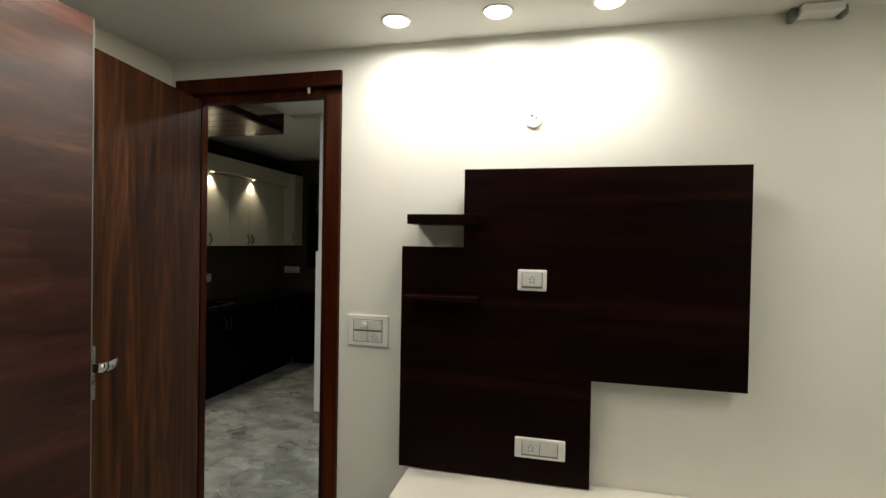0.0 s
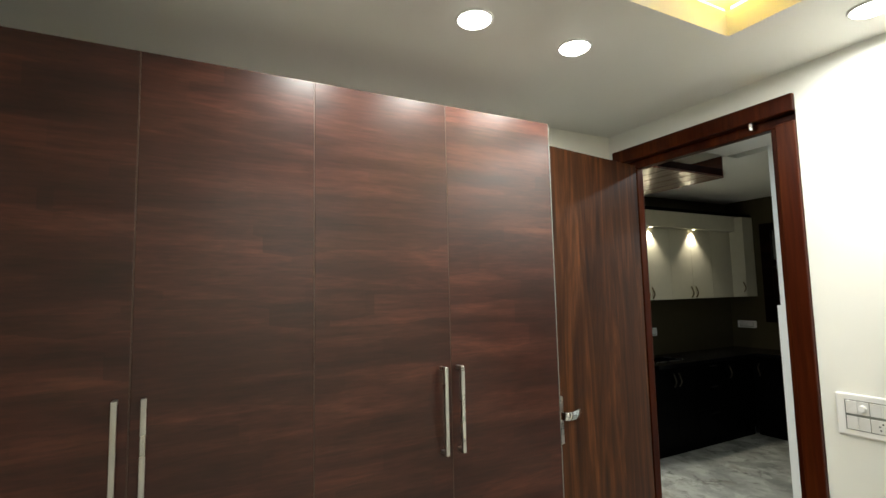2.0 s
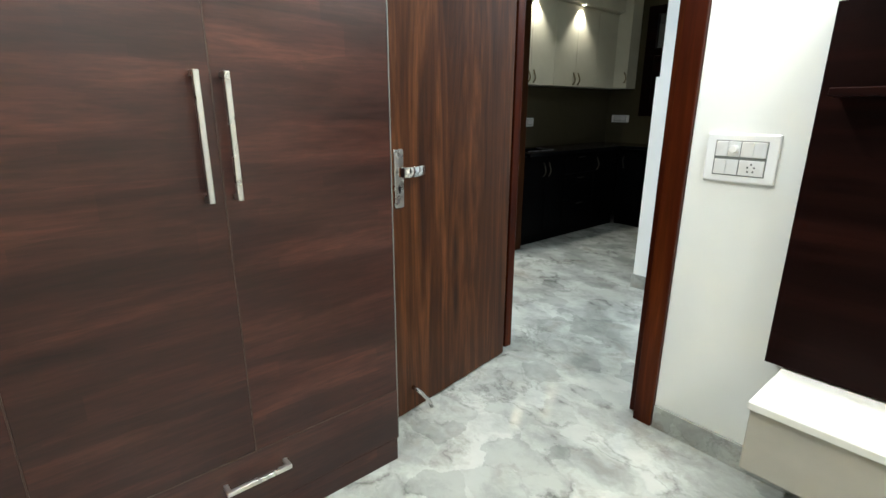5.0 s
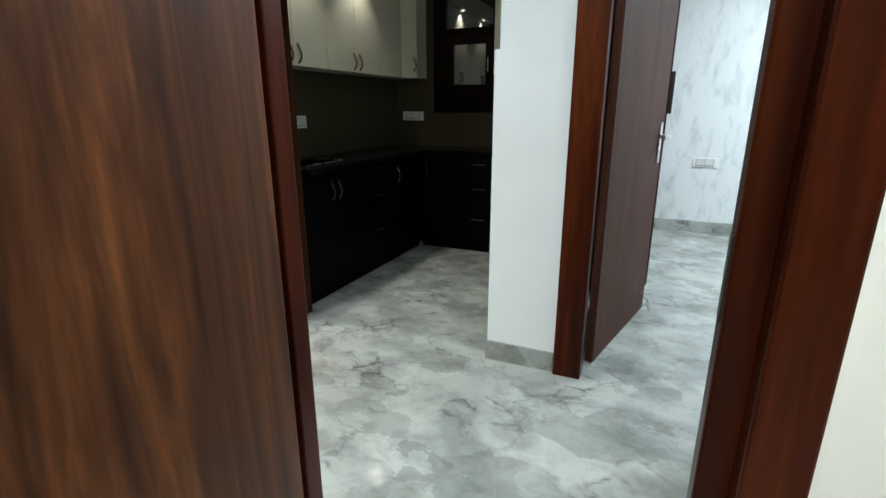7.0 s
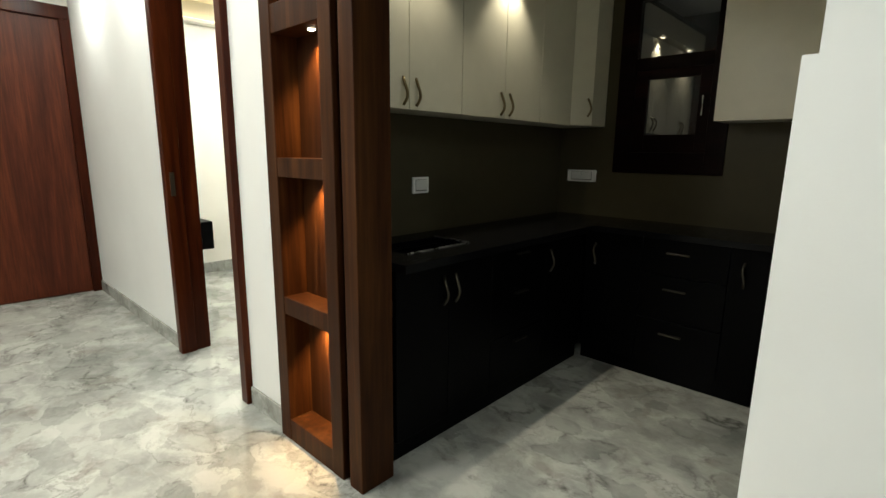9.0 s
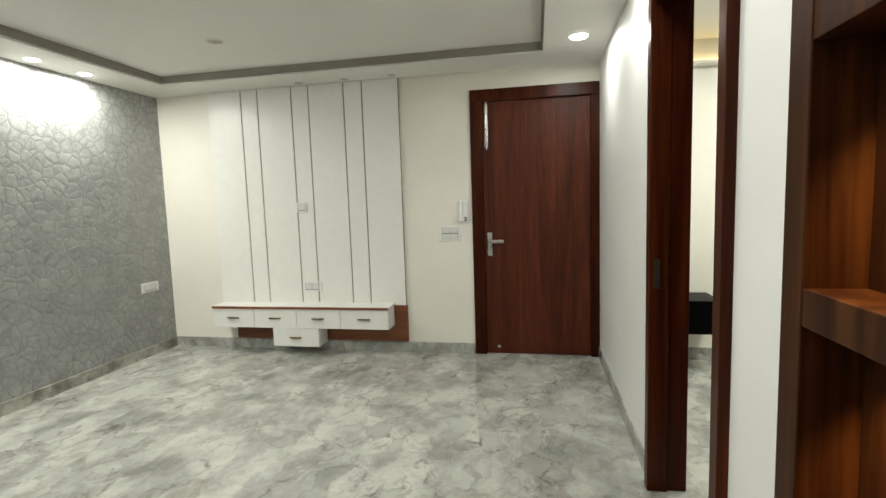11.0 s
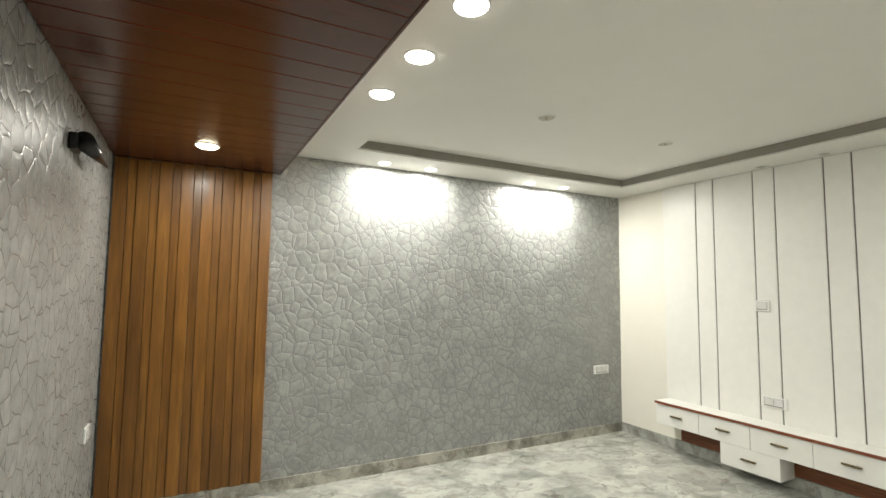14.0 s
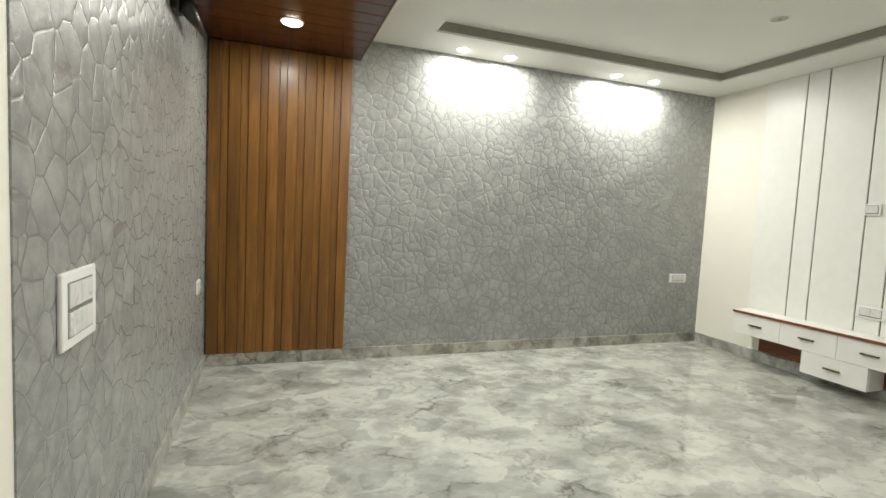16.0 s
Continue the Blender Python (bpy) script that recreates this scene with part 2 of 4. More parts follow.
def wallpaper(name, cell, low, line, scale, rough, shine=0.18, depth=0.004, warp=0.07, metal=0.4):
    """Embossed paper: mottled angular stones with thin shiny foil outlines."""
    m, n, l, b = material(name)
    v = coords(n, l, (1, 1, 1))
    wn = n.new("ShaderNodeTexNoise")
    wn.inputs["Scale"].default_value, wn.inputs["Detail"].default_value = 6.0, 3
    l.new(v, wn.inputs["Vector"])
    wv = n.new("ShaderNodeVectorMath")
    wv.operation = "MULTIPLY_ADD"
    wv.inputs[1].default_value = (warp, warp, warp)
    l.new(wn.outputs["Color"], wv.inputs[0])
    l.new(v, wv.inputs[2])
    vo = n.new("ShaderNodeTexVoronoi")
    vo.feature = "DISTANCE_TO_EDGE"
    vo.inputs["Scale"].default_value = scale
    l.new(wv.outputs["Vector"], vo.inputs["Vector"])
    edge = ramp(n, [(0.0, (1, 1, 1)), (0.022, (0.8, 0.8, 0.8)), (0.060, (0, 0, 0))])
    l.new(vo.outputs["Distance"], edge.inputs["Fac"])
    blot = noise_tex(n, l, v, 30, 5, 0.7, 0.4)
    big = noise_tex(n, l, v, 7, 3, 0.5)
    add = n.new("ShaderNodeMath")
    add.operation = "MULTIPLY_ADD"
    add.inputs[1].default_value = 0.30
    l.new(big, add.inputs[0])
    half = n.new("ShaderNodeMath")
    half.operation = "MULTIPLY"
    half.inputs[1].default_value = 0.60
    l.new(blot, half.inputs[0])
    mid = n.new("ShaderNodeMapRange")
    mid.inputs["From Min"].default_value, mid.inputs["From Max"].default_value = 0.05, 0.32
    mid.inputs["To Min"].default_value, mid.inputs["To Max"].default_value = -0.015, 0.035
    l.new(vo.outputs["Distance"], mid.inputs["Value"])
    both = n.new("ShaderNodeMath")
    both.operation = "ADD"
    l.new(half.outputs[0], both.inputs[0])
    l.new(mid.outputs["Result"], both.inputs[1])
    l.new(both.outputs[0], add.inputs[2])
    cr = ramp(n, [(0.40, low), (0.48, tuple(0.5 * (p + q) for p, q in zip(low, cell))), (0.60, cell)])
    l.new(add.outputs[0], cr.inputs["Fac"])
    mx = n.new("ShaderNodeMix")
    mx.data_type = "RGBA"
    l.new(edge.outputs["Color"], mx.inputs[0])
    l.new(cr.outputs["Color"], mx.inputs[6])
    mx.inputs[7].default_value = (*line, 1)
    l.new(mx.outputs[2], b.inputs["Base Color"])
    met = n.new("ShaderNodeMath")
    met.operation = "MULTIPLY"
    met.inputs[1].default_value = metal
    l.new(edge.outputs["Color"], met.inputs[0])
    l.new(met.outputs[0], b.inputs["Metallic"])
    h = n.new("ShaderNodeMath")
    h.operation = "MULTIPLY_ADD"
    h.inputs[1].default_value = -0.45
    l.new(edge.outputs["Color"], h.inputs[0])
    dome = n.new("ShaderNodeMapRange")
    dome.interpolation_type = "SMOOTHSTEP"
    dome.inputs["From Min"].default_value, dome.inputs["From Max"].default_value = 0.02, 0.26
    dome.inputs["To Min"].default_value, dome.inputs["To Max"].default_value = 0.0, 0.45
    l.new(vo.outputs["Distance"], dome.inputs["Value"])
    rise = n.new("ShaderNodeMath")
    rise.operation = "ADD"
    l.new(dome.outputs["Result"], rise.inputs[0])
    l.new(blot, rise.inputs[1])
    l.new(rise.outputs[0], h.inputs[2])
    bump(n, l, b, h.outputs[0], 0.8, depth)
    mul_rough(n, l, b, edge.outputs["Color"], rough, shine)
    return m


def flecked(name, ground, fleck):
    """White paper with slanting grey flecks."""
    m, n, l, b = material(name)
    v = coords(n, l, (7.0, 1, 2.6), (0, 0.75, 0))
    f = noise_tex(n, l, v, 1.5, 5, 0.6, 0.5)
    r = ramp(n, [(0.50, ground), (0.66, tuple(0.5 * (p + q) for p, q in zip(ground, fleck))), (0.78, fleck)])
    l.new(f, r.inputs["Fac"])
    l.new(r.outputs["Color"], b.inputs["Base Color"])
    mul_rough(n, l, b, f, 0.4, 0.55)
    return m


M_CREAM = paint("cream_wall_paint", (0.80, 0.78, 0.70))
M_BEDWALL = paint("pale_wall_paint", (0.80, 0.805, 0.755))
M_WHITE = paint("white_wall_paint", (0.78, 0.79, 0.77), 0.5)
M_CEIL = paint("ceiling_paint", (0.78, 0.77, 0.725), 0.6, 0.04, 0.06)
M_FLOOR = marble("polished_marble", (0.475, 0.482, 0.443), (0.275, 0.283, 0.263), (0.085, 0.082, 0.072), (0.235, 0.215, 0.18), 0.06)
M_SKIRT = marble("skirting_marble", (0.40, 0.41, 0.38), (0.27, 0.27, 0.25), (0.13, 0.12, 0.11), (0.20, 0.17, 0.14), 0.2, 1.6)
M_SKIRT2 = marble("patterned_skirting_marble", (0.44, 0.43, 0.38), (0.20, 0.19, 0.165), (0.06, 0.055, 0.045), (0.17, 0.135, 0.095), 0.15, 1.9)
M_WARDROBE = wood("wardrobe_laminate", (0.0125, 0.0031, 0.0018), (0.036, 0.0096, 0.0056), (0.084, 0.0270, 0.0160), "y", 0.36, 0.08, 1.45, 0.0, 0.03, 0.42, 1.6, 0.26)
M_LEAF = wood("door_laminate", (0.0080, 0.0022, 0.0008), (0.047, 0.0150, 0.0043), (0.122, 0.0445, 0.0130), "z", 0.42, 0.0, 0.85, 1.9, 0.12, 0.2, 1.3, spots=0.85)
M_LEAF2 = wood("brown_door_laminate", (0.038, 0.0125, 0.0070), (0.066, 0.0245, 0.0145), (0.098, 0.040, 0.0245), "z", 0.5, 0.0, 1.2, 0.0, 0.1, 0.12)
M_MAIN = wood("main_door_laminate", (0.038, 0.0070, 0.0025), (0.080, 0.017, 0.0060), (0.13, 0.033, 0.011), "z", 0.42, 0.0, 0.9, 0.4, 0.12, 0.2)
M_FRAME = wood("polished_frame_wood", (0.012, 0.0016, 0.0005), (0.042, 0.0070, 0.0013), (0.115, 0.026, 0.0042), "z", 0.3, 0.0, 0.7, 0.0, 0.12, 0.12)
M_PANEL = wood("dark_panel_laminate", (0.0030, 0.0008, 0.0007), (0.0070, 0.0018, 0.0013), (0.022, 0.0056, 0.0038), "x", 0.38, 0.0, 0.8, 0.0, 0.1, 0.06)
M_NICHE = wood("niche_wood", (0.015, 0.0044, 0.0013), (0.042, 0.0135, 0.0036), (0.090, 0.034, 0.0095), "z", 0.45, 0.0, 0.9, 0.8, 0.1, 0.1)
M_TEAK = wood("teak_slat", (0.105, 0.041, 0.0055), (0.215, 0.092, 0.014), (0.32, 0.150, 0.030), "z", 0.38, 0.15, 0.8, 0.0, 0.16)
M_WOODCEIL = wood("ceiling_plank", (0.036, 0.0072, 0.0035), (0.072, 0.016, 0.0070), (0.105, 0.028, 0.0125), "x", 0.22, 0.5, 0.8, 0.0, 0.10)
M_GREY = wallpaper("grey_wallpaper", (0.385, 0.39, 0.377), (0.225, 0.232, 0.226), (0.36, 0.365, 0.36), 11.8, 0.35, 0.22, 0.0026, 0.03, 0.42)
M_BEIGE = wallpaper("beige_wallpaper", (0.30, 0.285, 0.23), (0.215, 0.203, 0.163), (0.245, 0.232, 0.19), 14, 0.6, 0.4, 0.002, 0.05, 0.0)
M_MARBLEPAPER = flecked("white_marble_paper", (0.80, 0.81, 0.80), (0.48, 0.50, 0.51))
M_BLACK = plain("black_laminate", (0.0014, 0.0014, 0.0016), 0.35, 0, 0.05)
M_GRANITE = plain("black_granite", (0.0035, 0.0035, 0.004), 0.16, 0, 0.14)
M_TILE = plain("dark_beige_tile", (0.064, 0.055, 0.032), 0.3, 0, 0.12)
M_KITCREAM = plain("cream_laminate", (0.60, 0.565, 0.44), 0.36, 0, 0.5, 0.05)
M_BEIGELAM = plain("beige_laminate", (0.42, 0.39, 0.32), 0.4)
M_WHITELAM = plain("white_laminate", (0.80, 0.80, 0.76), 0.35, 0, 0.5, 0.04)
M_PLASTIC = plain("white_plastic", (0.80, 0.80, 0.78), 0.35, 0, 0.5, 0.03)
M_PLASTIC2 = plain("pale_switch", (0.68, 0.68, 0.66), 0.28, 0, 0.5, 0.03)
M_STEEL = plain("brushed_steel", (0.62, 0.61, 0.58), 0.28, 1.0)
M_CHROME = plain("chrome", (0.75, 0.74, 0.72), 0.12, 1.0)
M_BRASS = plain("antique_brass", (0.20, 0.155, 0.075), 0.38, 1.0)
M_DIMMETAL = plain("dim_metal", (0.10, 0.09, 0.07), 0.4, 1.0)
M_DARK = plain("dark_hole", (0.01, 0.01, 0.01), 0.6)
M_BLACKPL = plain("black_plastic", (0.012, 0.012, 0.013), 0.3)
M_GROOVE = plain("bronze_groove", (0.15, 0.14, 0.12), 0.5)
M_BAND = plain("tray_shade_band", (0.26, 0.245, 0.21), 0.6)
M_EDGE = plain("red_brown_edge", (0.20, 0.055, 0.022), 0.4)
M_ORANGEW = wood("unit_back_laminate", (0.10, 0.028, 0.010), (0.19, 0.060, 0.022), (0.26, 0.095, 0.038), "y", 0.4)
M_LINE = plain("pale_edge", (0.062, 0.033, 0.023), 0.45)
M_EDGEBAND = plain("grey_edge_band", (0.17, 0.18, 0.16), 0.45)
M_GLASS, _n, _l, _b = material("window_glass")
_b.inputs["Base Color"].default_value = (0.05, 0.055, 0.06, 1)
_b.inputs["Roughness"].default_value = 0.03
_b.inputs["IOR"].default_value = 1.9
_b.inputs["Specular IOR Level"].default_value = 0.9
M_LAMP = glow("lamp_diffuser", (1.0, 0.97, 0.88), 14)
M_LAMPW = glow("warm_lamp_diffuser", (1.0, 0.85, 0.6), 14)
M_STRIP = glow("yellow_led_strip", (1.0, 0.66, 0.12), 26.0)
M_STRIP2 = glow("amber_led_strip", (1.0, 0.68, 0.22), 5.0)

# ---- helpers of this scene ----
BASE = {}


def thing(name, at, label="", category="", group="", kind=""):
    ob = new(name)
    ob.empty_display_size = 0.1
    ob.location = at
    BASE[ob.name] = Vector(at)
    return tagged(ob, label, category, group, kind)


def part(name, bm, mat, parent, label="", smooth=False):
    base = BASE[parent.name]
    bmesh.ops.translate(bm, vec=-base, verts=bm.verts)
    me = bpy.data.meshes.new(name)
    bm.normal_update()
    bm.to_mesh(me)
    bm.free()
    me.materials.append(mat)
    if smooth:
        for p in me.polygons:
            p.use_smooth = True
    ob = new(name, me)
    ob.parent = parent
    BASE[ob.name] = base
    if label:
        ob["label"] = label
    return ob


def structure(name, bm, mat, label="", category=""):
    me = bpy.data.meshes.new(name)
    bm.normal_update()
    bm.to_mesh(me)
    bm.free()
    me.materials.append(mat)
    ob = new(name, me)
    BASE[ob.name] = Vector((0, 0, 0))
    return tagged(ob, label, category or name.split("_")[0], kind="structure")


def box(x0, x1, y0, y1, z0, z1, bevel=0.0, bm=None):
    own = bmesh.new()
    m = Matrix.Translation(((x0 + x1) / 2, (y0 + y1) / 2, (z0 + z1) / 2)) @ Matrix.Diagonal((abs(x1 - x0), abs(y1 - y0), abs(z1 - z0), 1))
    bmesh.ops.create_cube(own, size=1, matrix=m)
    if bevel > 0:
        bmesh.ops.bevel(own, geom=own.edges[:], offset=bevel, segments=2, affect="EDGES", profile=0.5)
    if bm is None:
        return own
    me = bpy.data.meshes.new("tmp")
    own.to_mesh(me)
    own.free()
    bm.from_mesh(me)
    bpy.data.meshes.remove(me)
    return bm


def boxes(*dims, bevel=0.0):
    bm = bmesh.new()
    for d in dims:
        box(*d, bevel=bevel, bm=bm)
    return bm


def cyl(p0, p1, r0, r1=None, seg=16, bm=None):
    bm = bm or bmesh.new()
    p0, p1 = Vector(p0), Vector(p1)
    d = p1 - p0
    m = Matrix.Translation((p0 + p1) / 2) @ d.to_track_quat("Z", "Y").to_matrix().to_4x4()
    bmesh.ops.create_cone(bm, cap_ends=True, segments=seg, radius1=r0, radius2=r0 if r1 is None else r1, depth=d.length, matrix=m)
    return bm


def tube(points, r, seg=8, bm=None):
    """A round bar swept along points."""
    bm = bm or bmesh.new()
    pts = [Vector(p) for p in points]
    rings = []
    for i, p in enumerate(pts):
        d = (pts[min(i + 1, len(pts) - 1)] - pts[max(i - 1, 0)]).normalized()
        q = d.to_track_quat("Z", "Y")
        rings.append([bm.verts.new(p + q @ Vector((r * math.cos(2 * math.pi * k / seg), r * math.sin(2 * math.pi * k / seg), 0))) for k in range(seg)])
    for a, b in zip(rings, rings[1:]):
        for k in range(seg):
            bm.faces.new((a[k], a[(k + 1) % seg], b[(k + 1) % seg], b[k]))
    bm.faces.new(rings[0][::-1])
    bm.faces.new(rings[-1])
    return bm


def lamp(name, at, target, power, colour, spread=110, size=0.045, blend=0.6):
    d = bpy.data.lights.new(name, "SPOT")
    d.energy, d.color, d.spot_size, d.spot_blend, d.shadow_soft_size = power, colour, radians(spread), blend, size
    ob = new(name, d)
    ob.matrix_world = look(at, target)
    return ob


# ---- floor, walls and ceilings ----
STEP_X, STEP_Z = -1.304, 1.335
structure("floor", box(-6.3, 2.6, -2.0, 5.7, -0.12, 0.0), M_FLOOR, "polished grey and white marble floor with dark veins")

structure("wall_bedroom_north", boxes(
    (BED_W, -1.398, BED_N, BED_N2, 0, TOP), (-0.490, 2.4, BED_N, BED_N2, 0, TOP), (-1.398, -0.490, BED_N, BED_N2, 2.216, TOP)),
    M_BEDWALL, "off-white painted bedroom wall around a doorway")
structure("wall_bedroom_west", box(LIV_E, BED_W, SOUTH, BED_N2, 0, TOP), M_CREAM, "cream painted partition wall")
structure("wall_bedroom_south", box(-1.43, 2.4, SOUTH - 0.12, SOUTH, 0, TOP), M_BEIGE, "greyish beige embossed wallpaper wall beside the wardrobe")
structure("wall_bedroom_east", box(2.4, 2.52, SOUTH - 0.12, NORTH2, 0, TOP), M_CREAM, "cream painted wall")
structure("wall_living_south", box(WEST - 0.12, LIV_E, SOUTH - 0.12, SOUTH, 0, TOP), M_GREY, "grey embossed wallpaper wall with stone outlines")
structure("wall_living_east", box(LIV_E - 0.004, LIV_E, SOUTH, 0.81, 0.09, TOP), M_GREY, "grey embossed wallpaper with silvery cracked pattern")
structure("wall_west", boxes(
    (WEST - 0.12, WEST, SOUTH, 1.19, 0, TOP), (WEST - 0.12, WEST, 1.19, 2.245, 2.25, TOP), (WEST - 0.12, WEST, 2.245, 5.5, 0, TOP)),
    M_CREAM, "cream painted wall around the main door")
structure("wall_north", boxes(
    (WEST, -4.19, NORTH, NORTH2, 0, TOP), (-4.19, -3.295, NORTH, NORTH2, 2.2, TOP), (-3.295, -2.95, NORTH, NORTH2, 0, TOP)),
    M_WHITE, "white painted wall with a doorway and a lit niche unit")
# the kitchen partition is thicker below a small step
structure("wall_column", boxes(
    (KIT_E, -1.015, NORTH, NORTH2, 0, STEP_Z), (STEP_X, -1.015, NORTH, NORTH2, STEP_Z, TOP),
    (-1.015, -0.100, NORTH, NORTH2, 2.2, TOP), (-0.100, 2.4, NORTH, NORTH2, 0, TOP)), M_WHITE, "white painted wall end beside the kitchen")
structure("wall_kitchen_east", boxes((KIT_E, -1.20, NORTH2, KIT_N, 0, STEP_Z), (STEP_X, -1.20, NORTH2, KIT_N, STEP_Z, TOP)), M_WHITE, "white painted partition wall")
structure("wall_kitchen_west", box(-2.95, KIT_W, NORTH2 + 0.02, 5.5, 0, TOP), M_TILE, "dark beige tiled kitchen wall")
structure("wall_kitchen_north", boxes(
    (KIT_W, -2.50, KIT_N, KIT_N + 0.12, 0, TOP), (-1.89, -1.20, KIT_N, KIT_N + 0.12, 0, TOP),
    (-2.50, -1.89, KIT_N, KIT_N + 0.12, 0, 1.08), (-2.50, -1.89, KIT_N, KIT_N + 0.12, 2.12, TOP)), M_TILE, "dark beige tiled kitchen wall with a window")
structure("wall_kitchen_outside", box(KIT_W, -1.2, KIT_N + 0.5, KIT_N + 0.6, 0, TOP), M_DARK, "dark shaft wall behind the kitchen window")
structure("wall_room_north", box(-1.2, 2.4, 5.30, 5.5, 0, TOP), M_MARBLEPAPER, "white wallpaper with faint grey marbling")
structure("wall_room_west", box(-1.26, -1.2, KIT_N + 0.12, 5.3, 0, TOP), M_WHITE, "white painted wall")
structure("wall_room_east", box(2.4, 2.5, NORTH2, 5.5, 0, TOP), M_WHITE, "white painted wall")
structure("wall_far_room_north", box(WEST, -2.95, 5.0, 5.1, 0, TOP), M_CREAM, "cream painted wall")

structure("ceiling_bedroom", boxes(
    (-1.43, -0.45, SOUTH, BED_N, BED_CEIL, BED_CEIL + 0.09), (-0.45, 2.4, 0.43, BED_N, BED_CEIL, BED_CEIL + 0.09),
    (-0.45, 2.4, SOUTH, -1.35, BED_CEIL, BED_CEIL + 0.09), (1.75, 2.4, -1.35, 0.43, BED_CEIL, BED_CEIL + 0.09),
    (-1.43, 2.4, SOUTH, BED_N, BED_CEIL + 0.15, BED_CEIL + 0.25)), M_CEIL, "white false ceiling with a recessed lit tray")
structure("ceiling_living", boxes(
    (WEST, -5.66, SOUTH, NORTH, LIV_CEIL, TRAY_CEIL), (-3.06, -2.6, SOUTH, NORTH, LIV_CEIL, TRAY_CEIL),
    (-5.66, -3.06, SOUTH, -1.40, LIV_CEIL, TRAY_CEIL), (-5.66, -3.06, 1.79, NORTH, LIV_CEIL, TRAY_CEIL),
    (WEST, LIV_E, SOUTH, NORTH, TRAY_CEIL, TOP)), M_CEIL, "white false ceiling with a shallow rectangular tray")
structure("ceiling_hall", boxes((LIV_E, 2.4, BED_N2, NORTH, LIV_CEIL, TOP), (-2.6, LIV_E, NORTH, NORTH2, LIV_CEIL, TOP)), M_CEIL, "white hall ceiling")
structure("ceiling_kitchen", box(-2.95, -1.2, NORTH2, KIT_N + 0.6, LIV_CEIL, TOP), M_CEIL, "white kitchen ceiling")
structure("ceiling_room", box(-1.2, 2.4, NORTH2, 5.3, 2.5, TOP), M_CEIL, "white ceiling")
structure("ceiling_far_room", box(WEST, -2.95, NORTH2, 5.0, 2.5, TOP), M_CEIL, "white ceiling")

# step of the living tray: its shade is put in as grey strips
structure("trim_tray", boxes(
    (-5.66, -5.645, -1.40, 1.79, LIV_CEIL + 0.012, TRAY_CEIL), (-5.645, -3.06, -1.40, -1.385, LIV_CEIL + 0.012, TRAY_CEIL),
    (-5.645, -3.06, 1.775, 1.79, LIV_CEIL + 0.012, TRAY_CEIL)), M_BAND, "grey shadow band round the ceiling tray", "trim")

# skirting
def skirting(name, *dims, mat=M_SKIRT):
    structure(name, boxes(*dims, bevel=0.002), mat, "grey marble skirting", "baseboard")


skirting("baseboard_bedroom", (-0.488, 2.4, BED_N - 0.012, BED_N, 0, 0.09))
skirting("baseboard_south", (WEST, LIV_E, SOUTH, SOUTH + 0.012, 0, 0.09), mat=M_SKIRT2)
skirting("baseboard_east", (LIV_E - 0.014, LIV_E, SOUTH + 0.012, BED_N2, 0, 0.09))
skirting("baseboard_west", (WEST, WEST + 0.012, SOUTH + 0.012, 1.188, 0, 0.09))
skirting("baseboard_north", (WEST, -4.192, NORTH - 0.012, NORTH, 0, 0.09), (-3.29, -2.96, NORTH - 0.012, NORTH, 0, 0.09))
skirting("baseboard_column", (KIT_E - 0.006, -1.022, NORTH - 0.012, NORTH, 0, 0.09))
skirting("baseboard_room", (-1.2, 2.4, 5.288, 5.30, 0, 0.10))
skirting("baseboard_far_room", (WEST, WEST + 0.012, NORTH2, 5.0, 0, 0.10))


# ---- doors ----
def frame_y(name, x0, x1, y0, y1, top, w, label, rebate=0.04, front=0.5, flip=False, extra=0.0):
    """A rebated door frame in a wall that runs along x; flip: the rebate is on the +y side; extra: how much wider the first post is."""
    f = thing(name, ((x0 + x1) / 2, (y0 + y1) / 2, 0), label, "door frame", kind="structure")
    ym = y0 + front * (y1 - y0)
    n = w - rebate
    ya, yb = ((y0, ym) if not flip else (ym, y1))
    yc, yd = ((ym, y1) if not flip else (y0, ym))
    part("post", boxes((x0, x0 + n + extra, ya, yb, 0, top - w), (x0, x0 + w + extra, yc, yd, 0, top - w), bevel=0.004), M_FRAME, f)
    part("post", boxes((x1 - n, x1, ya, yb, 0, top - w), (x1 - w, x1, yc, yd, 0, top - w), bevel=0.004), M_FRAME, f)
    part("head", boxes((x0, x1, ya, yb, top - n, top), (x0 + 0.001, x1 - 0.001, yc, yd, top - w, top), bevel=0.004), M_FRAME, f)
    return f


bed_frame = frame_y("door_frame_1", -1.397, -0.491, 0.882, 0.975, 2.215, 0.11, "polished red-brown wooden frame of the bedroom door", extra=0.012)
part("strike_plate", box(-0.604, -0.600, 0.936, 0.956, 0.86, 0.97, 0.001), M_DIMMETAL, bed_frame, "dull steel strike plate")
part("catch", cyl((-0.66, 0.90, 2.145), (-0.66, 0.90, 2.115), 0.010), M_CHROME, bed_frame, "small chrome door catch")
room_frame = frame_y("door_frame_2", -1.016, -0.095, 2.205, 2.37, 2.2, 0.115, "polished dark red-brown wooden door frame", flip=True)
far_frame = frame_y("door_frame_3", -4.19, -3.295, 2.205, 2.375, 2.2, 0.06, "polished dark red-brown wooden door frame", 0.015, 0.5, True)
part("strike_plate", box(-4.131, -4.127, 2.225, 2.250, 0.93, 1.06, 0.001), M_DIMMETAL, far_frame, "dull steel strike plate")


